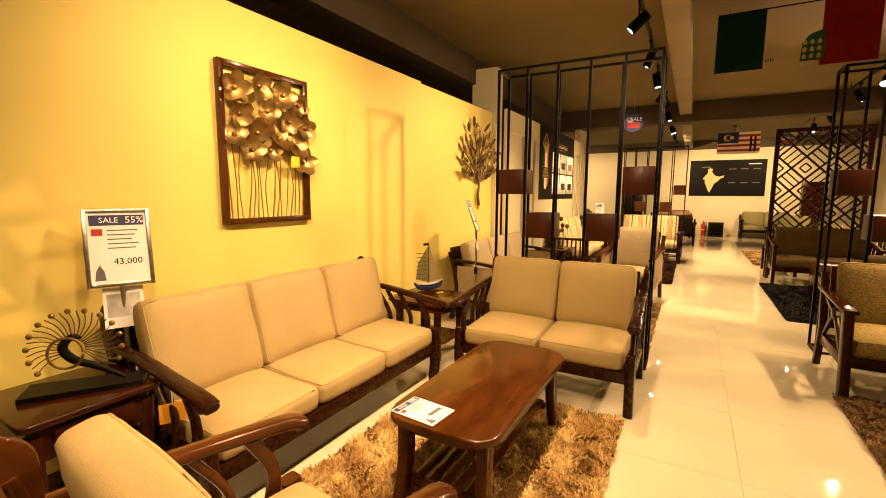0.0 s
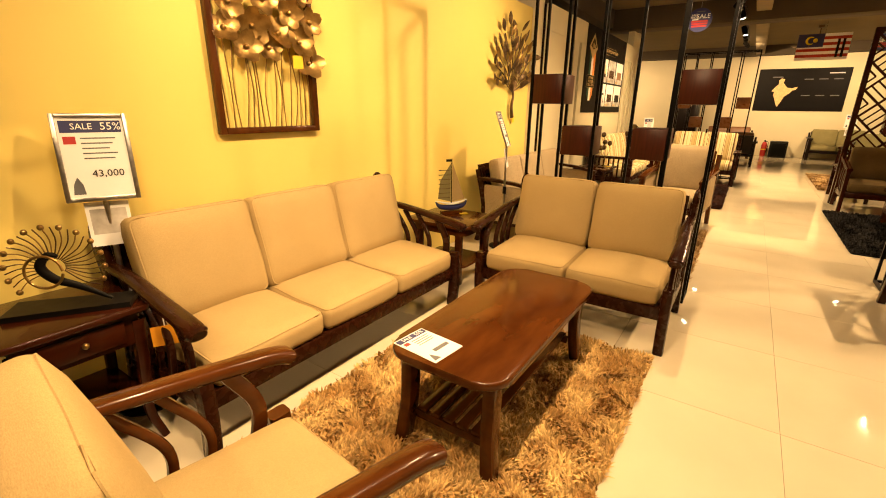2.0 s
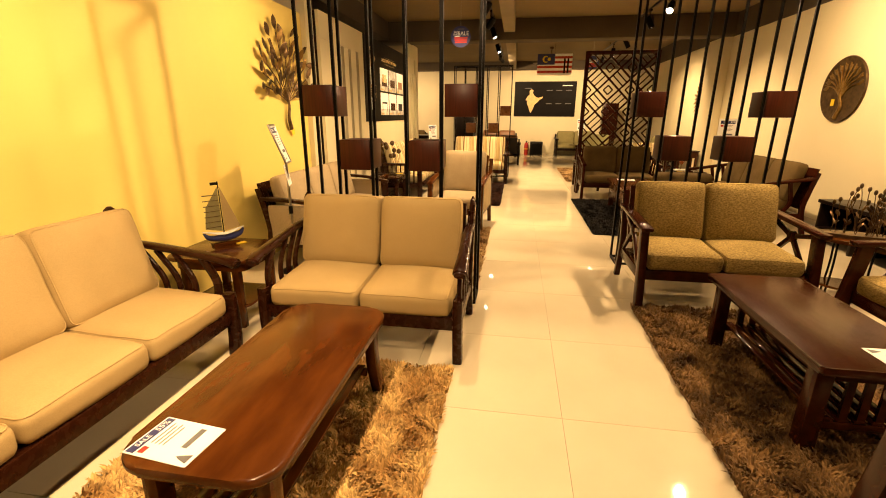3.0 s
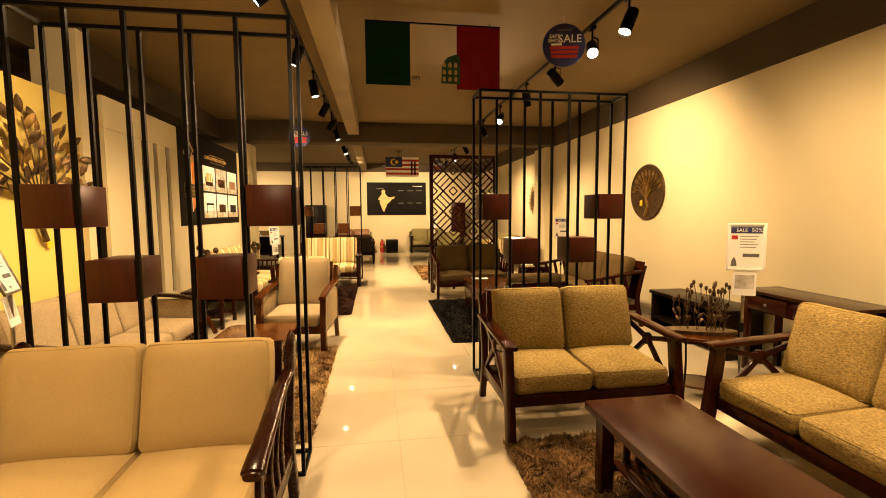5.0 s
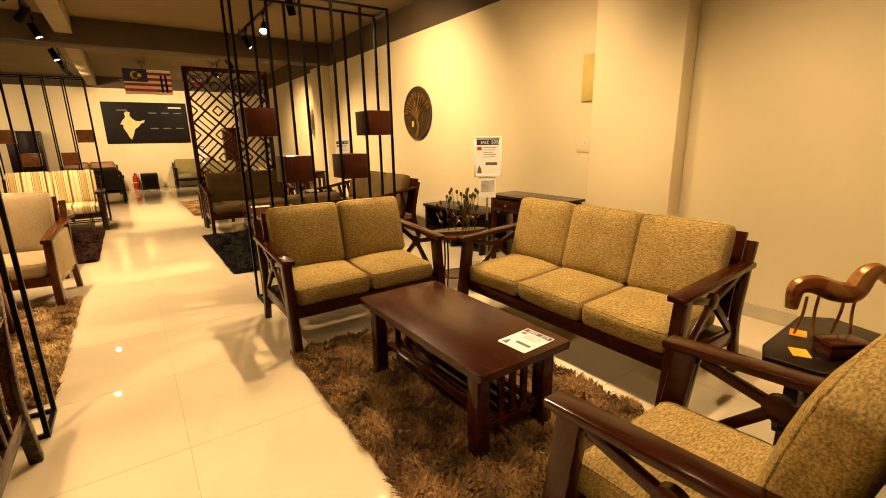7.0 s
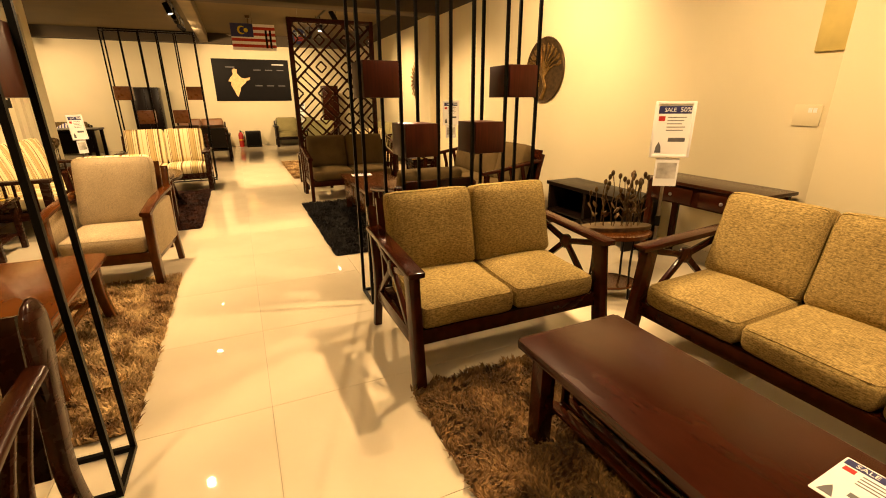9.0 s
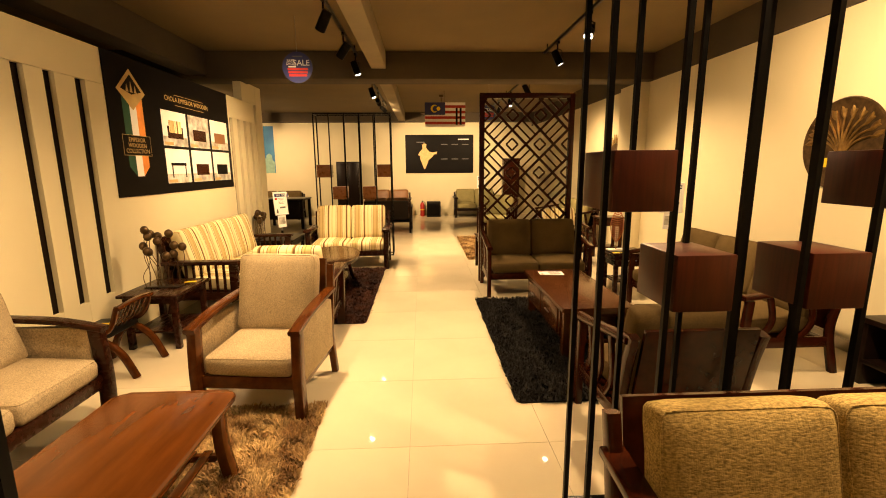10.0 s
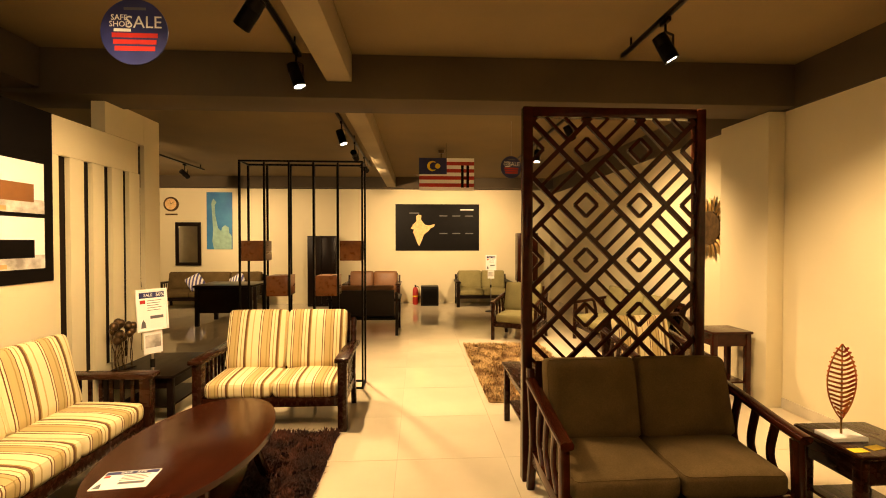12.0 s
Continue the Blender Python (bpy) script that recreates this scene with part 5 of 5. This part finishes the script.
# ---- sign stands ----
def sign_stand(m, lean=0.0, frame_mat=M_STEEL, h0=0.98, price=""):
    """Faces -y: a printed sheet in a frame on a pole with a round foot."""
    t = thing("sign_stand", "price sign in a slim frame on a pole", "sign", m, "price sign stands")
    part("foot", lathe(B(), [(0.13, 0), (0.13, 0.012), (0.03, 0.02)]), M_BLACKPL, t)
    part("pole", lathe(B(), [(0.011, 0.02), (0.011, h0 + 0.05)], None, 10), M_STEEL, t)
    part("collar", lathe(B(), [(0.018, 0.55), (0.018, 0.62)], None, 10), M_BLACKPL, t)
    mm = pose(0, -0.014, h0, 90 - lean)
    w, h = 0.25, 0.35
    for a in ((-w / 2, 0, -w / 2 + 0.017, h), (w / 2 - 0.017, 0, w / 2, h), (-w / 2 + 0.017, h - 0.017, w / 2 - 0.017, h), (-w / 2 + 0.017, 0, w / 2 - 0.017, 0.017)):
        part("frame_bar", box(B(), a[0], a[1], 0, a[2], a[3], 0.014, 0.003, mm), frame_mat, t)
    sh = part("sheet", box(B(), -w / 2 + 0.015, 0.015, 0.003, w / 2 - 0.015, h - 0.015, 0.007, 0, mm), M_WHITE, t, "white printed sheet")
    part("heading", box(B(), -0.10, h - 0.075, 0.007, 0.10, h - 0.028, 0.0078, 0, mm), M_NAVY, sh)
    words("lettering", "SALE", 0.034, M_WHITE, mm @ pose(-0.03, h - 0.052, 0.0085), sh)
    words("lettering", "55%" if price else "50%", 0.042, M_WHITE, mm @ pose(0.065, h - 0.052, 0.0085), sh)
    part("flag_patch", box(B(), -0.095, h - 0.12, 0.007, -0.055, h - 0.09, 0.0078, 0, mm), M_RED, sh)
    for k in range(5):
        part("text_line", box(B(), -0.04, h - 0.10 - 0.02 * k, 0.007, 0.075 - 0.012 * (k % 3), h - 0.095 - 0.02 * k, 0.0078, 0, mm), M_INK, sh)
    if price:
        words("lettering", price, 0.04, M_BLACKPR, mm @ pose(0.03, 0.11, 0.0085), sh)
    else:
        part("price_bar", box(B(), -0.02, 0.10, 0.007, 0.085, 0.125, 0.0078, 0, mm), M_INK, sh)
    part("emblem", plate(B(), [(-0.095, 0.03), (-0.055, 0.03), (-0.06, 0.07), (-0.075, 0.1), (-0.09, 0.07)], 0.007, 0.0078, mm), M_INK, sh)
    m2 = pose(0.0, -0.016, h0 - 0.19, 90 - lean * 0.5)
    cd = part("card", box(B(), -0.075, 0, 0, 0.075, 0.185, 0.003, 0, m2), M_WHITE, t, "small white card")
    part("card_photo", box(B(), -0.062, 0.05, 0.003, 0.062, 0.155, 0.0038, 0, m2), M_SOFAPR, cd)


sign_stand(pose(-2.05, 1.20, 0, 0, 0, 68), 12, M_STEEL, 0.98, "43,000")
sign_stand(pose(-1.80, 4.45, 0, 0, 0, 108), 20, M_STEEL, 1.0)
sign_stand(pose(3.08, 4.42, 0, 0, 0, -30), 0, M_WHITE, 1.02)
sign_stand(pose(3.46, 8.62, 0, 0, 0, -12), 0, M_WHITE, 1.02)
sign_stand(pose(-1.60, 10.46, 0, 0, 0, 58), 5, M_WHITE, 0.86)
sign_stand(pose(2.3, 16.7, 0, 0, 0, 0), 0, M_WHITE, 0.95)


# ---- ornaments ----
pc = thing("peacock_ornament", "black and gold wire peacock ornament with beads", "ornament", pose(-1.90, 0.95, 0.635, 0, 0, 55))
bm = B()
plate(bm, [(-0.17, -0.075), (0.22, -0.06), (0.22, 0.06), (-0.17, 0.075)], -0.015, 0.006)
part("base", bm, M_BLACKPL, pc)
for k in range(26):
    a = radians(-125 + 250 * k / 25)
    x, z = math.sin(a) * 0.15, 0.155 + math.cos(a) * 0.15
    part("feather_wire", sweep(B(), [(math.sin(a) * 0.03, 0.0, 0.155 + math.cos(a) * 0.03), (math.sin(a + 0.12) * 0.1, 0.0, 0.155 + math.cos(a + 0.12) * 0.1), (x, 0.0, z)], 0.0045, ring=6, n=4), M_BRONZE if k % 2 else M_BRASS, pc)
    if k % 2 == 0:
        part("bead", ball(B(), (x, 0, z), 0.011, None, 8, 6), M_BRASS, pc, "brass bead")
part("bird_body", sweep(B(), [(0.16, -0.03, 0.02), (0.07, -0.03, 0.08), (0.0, -0.035, 0.12), (-0.03, -0.035, 0.17), (0.0, -0.035, 0.21), (0.03, -0.04, 0.205)], 0.032, 0.026, taper=lambda u: 0.25 + 0.8 * math.sin(math.pi * min(0.95, u * 0.9 + 0.06))), M_BLACKPL, pc)
part("ring", sweep(B(), [(0.055 * math.cos(a) - 0.02, -0.045, 0.15 + 0.06 * math.sin(a)) for a in np.linspace(0, 6.1, 14)], 0.01, ring=6, n=3, side=(0, 1, 0)), M_BRASS, pc)
tg = thing("paper_tag", "orange paper tag hanging from the table drawer", "tag", pose(-1.69, 1.13, 0.44, 90, 0, 60))
part("tag", box(B(), 0, 0, 0, 0.10, 0.085, 0.002), M_ORTAG, tg)
part("string", box(B(), 0.048, 0.085, 0, 0.052, 0.165, 0.002), M_WHITE, tg)

bo = thing("sailboat_model", "model sailboat with lattice and canvas sails", "ornament", pose(-1.88, 3.60, 0.50, 0, 0, 55))
part("stand", box(B(), -0.09, -0.035, 0, 0.09, 0.035, 0.022, 0.003), M_TEAK, bo)
part("hull", sweep(B(), [(-0.14, 0, 0.10), (-0.10, 0, 0.062), (0.0, 0, 0.048), (0.10, 0, 0.062), (0.14, 0, 0.10)], 0.07, 0.05, side=(0, 1, 0), taper=lambda u: 0.25 + 0.75 * math.sin(math.pi * u)), M_NAVY, bo, "navy blue hull")
part("deck", sweep(B(), [(-0.145, 0, 0.112), (0, 0, 0.082), (0.145, 0, 0.112)], 0.075, 0.016, side=(0, 1, 0), taper=lambda u: 0.25 + 0.75 * math.sin(math.pi * u)), M_WHITE, bo)
part("mast", lathe(B(), [(0.005, 0.07), (0.004, 0.46)], None, 8), M_EBONY, bo)
part("pennant", box(B(), -0.05, -0.002, 0.435, 0.0, 0.002, 0.455), M_BLACKPL, bo)
bm = B()
plate(bm, [(-0.008, 0.10), (-0.12, 0.13), (-0.10, 0.28), (-0.008, 0.42)], -0.003, 0.003, pose(0, 0, 0, 90))
part("sail", bm, M_SAGE, bo, "green latticed sail")
part("sail", plate(B(), [(0.008, 0.10), (0.12, 0.12), (0.008, 0.42)], -0.003, 0.003, pose(0, 0, 0, 90)), M_TAN, bo, "tan canvas sail")
for k in range(7):
    part("lattice_strip", box(B(), -0.115, -0.005, 0.135 + 0.038 * k, -0.012, 0.005, 0.14 + 0.038 * k), M_BRONZE, bo)
part("price_tag", box(B(), 0.06, -0.07, 0.0005, 0.13, -0.02, 0.0025), M_STICKY, bo)


def pods(name, label, m, n, height, spread, r, tray=None, seed=1):
    t = thing(name, label, "ornament", m, "metal pod ornaments")
    g = random.Random(seed)
    if tray:
        part("tray", plate(B(), [(tray[0] * math.cos(a), tray[1] * math.sin(a)) for a in np.linspace(0, 2 * math.pi, 25)[:-1]], 0, 0.03, bevel=0.006), M_BRONZE, t)
    else:
        part("base", box(B(), -spread * 0.9, -0.05, 0, spread * 0.9, 0.05, 0.012, 0.003), M_EBONY, t)
    z0 = 0.025 if tray else 0.01
    for k in range(n):
        x, y = (g.uniform(-1, 1) * spread * 0.8, g.uniform(-0.05, 0.05))
        h = height * g.uniform(0.55, 1.0)
        ex = x + g.uniform(-0.05, 0.05)
        part("stem", sweep(B(), [(x, y, z0), (x + g.uniform(-0.02, 0.02), y, h * 0.35), (ex + g.uniform(-0.025, 0.025), y, h * 0.7), (ex, y, h)], 0.006, ring=6, n=5), M_BRONZE, t)
        part("pod", ball(B(), (ex, y, h), r, None, 10, 7, (1, 1, 1.1 if not tray else 1.6)), M_BRONZE, t)
        if tray:
            for j in range(2):
                bm = B()
                leaf_shape(bm, pose(x, y, h * (0.3 + 0.25 * j), g.uniform(-40, 40), -50, g.uniform(0, 360)), 0.06, 0.028)
                part("leaf", bm, M_BRONZE, t)
    return t


pods("metal_pod_plant", "bronze metal plant with buds on a long tray", pose(2.88, 4.60, 0.5, 0, 0, -20), 26, 0.42, 0.22, 0.013, (0.27, 0.09), 3)
pods("metal_ball_flowers", "bronze ball flowers on wavy wire stems", pose(-1.80, 7.62, 0.5, 0, 0, 0), 13, 0.54, 0.17, 0.036, None, 5)
pods("metal_ball_flowers", "bronze ball flowers on wavy wire stems", pose(-2.04, 10.72, 0.45, 0, 0, 80), 14, 0.48, 0.15, 0.036, None, 9)
tag2 = thing("paper_tag", "yellow paper tag lying on the table", "tag", pose(-1.66, 7.80, 0.5005, 0, 0, 20))
part("tag", box(B(), -0.05, -0.025, 0, 0.05, 0.025, 0.002), M_STICKY, tag2)
tag3 = thing("paper_tag", "yellow paper tag lying on the stool pad", "tag", pose(-1.92, 6.98, 0.372, 0, 0, 10))
part("tag", box(B(), -0.06, -0.045, 0, 0.06, 0.045, 0.002), M_STICKY, tag3)

lf = thing("leaf_ornament", "red and gold ribbed metal leaf on a white base", "ornament", pose(2.98, 8.93, 0.52))
part("base", box(B(), -0.10, -0.06, 0, 0.10, 0.06, 0.022, 0.003), M_WHITE, lf)
part("stalk", lathe(B(), [(0.006, 0.022), (0.005, 0.12)], None, 8), M_BRASS, lf)
rim = [(0.085 * math.sin(math.pi * u) ** 0.8 * s, 0.03, 0.10 + 0.42 * u) for s in (1,) for u in np.linspace(0, 1, 10)]
for s in (-1, 1):
    part("rim", sweep(B(), [(x * s, 0, z) for x, _, z in rim], 0.008, ring=6, n=3, side=(0, 1, 0)), M_LEAFRED, lf)
for k in range(15):
    u = 0.06 + 0.06 * k
    w = 0.085 * math.sin(math.pi * u) ** 0.8
    part("rib", sweep(B(), [(-w, 0, 0.10 + 0.42 * u + 0.02), (0, -0.008, 0.10 + 0.42 * u), (w, 0, 0.10 + 0.42 * u + 0.02)], 0.016, 0.012, ring=6, n=4, side=(0, 1, 0)), M_LEAFRED, lf)
part("midrib", lathe(B(), [(0.005, 0.1), (0.004, 0.52)], None, 8), M_BRASS, lf)
for dx in (-0.12, 0.0):
    tgx = thing("paper_tag", "yellow paper tag beside the leaf ornament", "tag", pose(3.04 + dx, 8.80 + dx * 0.2, 0.5205, 0, 0, 12 + dx * 90))
    part("tag", box(B(), -0.045, -0.022, 0, 0.045, 0.022, 0.002), M_STICKY, tgx)

# a copper horse on pin legs, one plain mesh
bm = B()
sweep(bm, [(-0.16, 0, 0.13), (-0.15, 0, 0.22), (-0.08, 0, 0.235), (0.02, 0, 0.20), (0.09, 0, 0.20), (0.13, 0, 0.27), (0.17, 0, 0.29), (0.23, 0, 0.25)], 0.085, 0.09, side=(0, 1, 0), taper=lambda u: 0.35 + 0.65 * math.sin(math.pi * min(0.9, u * 0.85 + 0.08)))
for x in (-0.11, -0.06, 0.05, 0.10):
    sweep(bm, [(x, 0.02 if x in (-0.11, 0.05) else -0.02, 0.0), (x + 0.005, 0, 0.1), (x + 0.01, 0, 0.18)], 0.012, ring=6, n=3)
hs_ = part("horse_figurine", bm, M_COPPER, None, "copper and gold metal horse on thin legs")
hs_.matrix_world = pose(2.80, 1.86, 0.5, 0, 0, -35)
tagged(hs_, category="figurine")
for px, py, rz in ((2.53, 1.86, 30), (2.74, 1.93, 15)):
    tgx = thing("paper_tag", "orange paper tag lying on the dark table", "tag", pose(px, py, 0.5005, 0, 0, rz))
    part("tag", box(B(), -0.04, -0.03, 0, 0.04, 0.03, 0.002), M_ORTAG, tgx)
sm_ = thing("trinket_box", "small dark reddish wooden box on the table", "box", pose(2.63, 1.76, 0.5, 0, 0, -35))
part("body", box(B(), -0.08, -0.045, 0, 0.08, 0.045, 0.05, 0.006), M_MAHOG, sm_)
part("lid", box(B(), -0.082, -0.047, 0.051, 0.082, 0.047, 0.068, 0.006), M_MAHOG, sm_)

# the wicker swing chair beyond the first screen
eg = thing("hanging_egg_chair", "grey-brown wicker egg chair on a black steel base", "chair", pose(-1.80, -0.08, 0))
part("base_ring", sweep(B(), [(0.45 * math.cos(a), 0.45 * math.sin(a), 0.026) for a in np.linspace(0, 2 * math.pi, 25)], 0.05, ring=10, n=2), M_IRON, eg)
part("cross_tube", bar(B(), (-0.43, 0, 0.03), (0.43, 0, 0.03), 0.045, 0.045, 0.012), M_IRON, eg)
part("arm", sweep(B(), [(-0.43, 0, 0.03), (-0.55, 0, 0.7), (-0.50, 0, 1.5), (-0.25, 0, 1.92), (0.0, 0, 1.95)], 0.05, ring=10), M_IRON, eg)
M_WICK = material("grey_wicker", (0.17, 0.14, 0.095), 0.6, second=(0.08, 0.065, 0.045), scale=40, bump=0.2)
for k in range(20):
    a = 2 * math.pi * k / 20
    part("wicker_rib", sweep(B(), [(math.cos(a) * r_ * 0.42, math.sin(a) * r_ * 0.42, z) for r_, z in ((0.15, 0.32), (0.75, 0.45), (1.0, 0.8), (0.85, 1.25), (0.45, 1.6), (0.08, 1.72))], 0.02, ring=6, n=4), M_WICK, eg)
for r_, z in ((0.5, 0.38), (0.8, 0.5), (0.93, 0.62), (1.0, 0.76), (1.0, 0.9), (0.95, 1.05), (0.88, 1.2)):
    part("wicker_hoop", sweep(B(), [(0.43 * r_ * math.cos(a), 0.43 * r_ * math.sin(a), z + 0.015 * math.sin(a * 7)) for a in np.linspace(0, 2 * math.pi, 29)], 0.03, ring=6, n=1), M_WICK, eg)
part("chain", lathe(B(), [(0.012, 1.72), (0.012, 1.93)], None, 8), M_STEEL, eg)
wb = thing("display_plinth", "low white display plinth in the next bay", "plinth", pose(-3.1, 0.2, 0))
part("body", box(B(), -0.4, -0.35, 0, 0.4, 0.35, 0.35, 0.006), M_WHITE, wb)

# a small dark item hung behind the lattice screen
hb = thing("wall_shelf_box", "dark wooden cabinet on legs near the end wall", "cabinet", pose(3.35, 17.6, 0))
part("carcass", box(B(), -0.25, -0.16, 0.62, 0.25, 0.16, 1.82, 0.006), M_MAHOG, hb)
for x, y in square4(0.38, 0.26):
    part("leg", box(B(), x - 0.02, y - 0.02, 0, x + 0.02, y + 0.02, 0.62, 0.003), M_MAHOG, hb)

# ---- floor tiles, last ----
TS, J = 0.8, 0.0025
tile_mesh = bpy.data.meshes.new("tile")
bm = B()
box(bm, -TS / 2 + J / 2, -TS / 2 + J / 2, -0.012, TS / 2 - J / 2, TS / 2 - J / 2, 0)
bm.to_mesh(tile_mesh)
bm.free()
tile_mesh.materials.append(M_TILE)
spare = B()
for i in range(-9, 5):
    for j in range(-8, 20):
        cx, cy = 0.48 + (i + 0.5) * TS, 2.66 + (j + 0.5) * TS
        if cx < -2.6 or cy < -1.6 or cx > 3.7:
            x0, x1 = max(cx - TS / 2 + J / 2, WEST), min(cx + TS / 2 - J / 2, RIGHT)
            y0, y1 = max(cy - TS / 2 + J / 2, BACK), min(cy + TS / 2 - J / 2, FAR)
            if x1 - x0 > 0.02 and y1 - y0 > 0.02:
                box(spare, x0, y0, -0.012, x1, y1, 0)
            continue
        ob = new("tile", tile_mesh)
        ob.parent = floor
        ob.location = (cx, cy, 0)
part("tile_rest", spare, M_TILE, floor, kind="stuff")
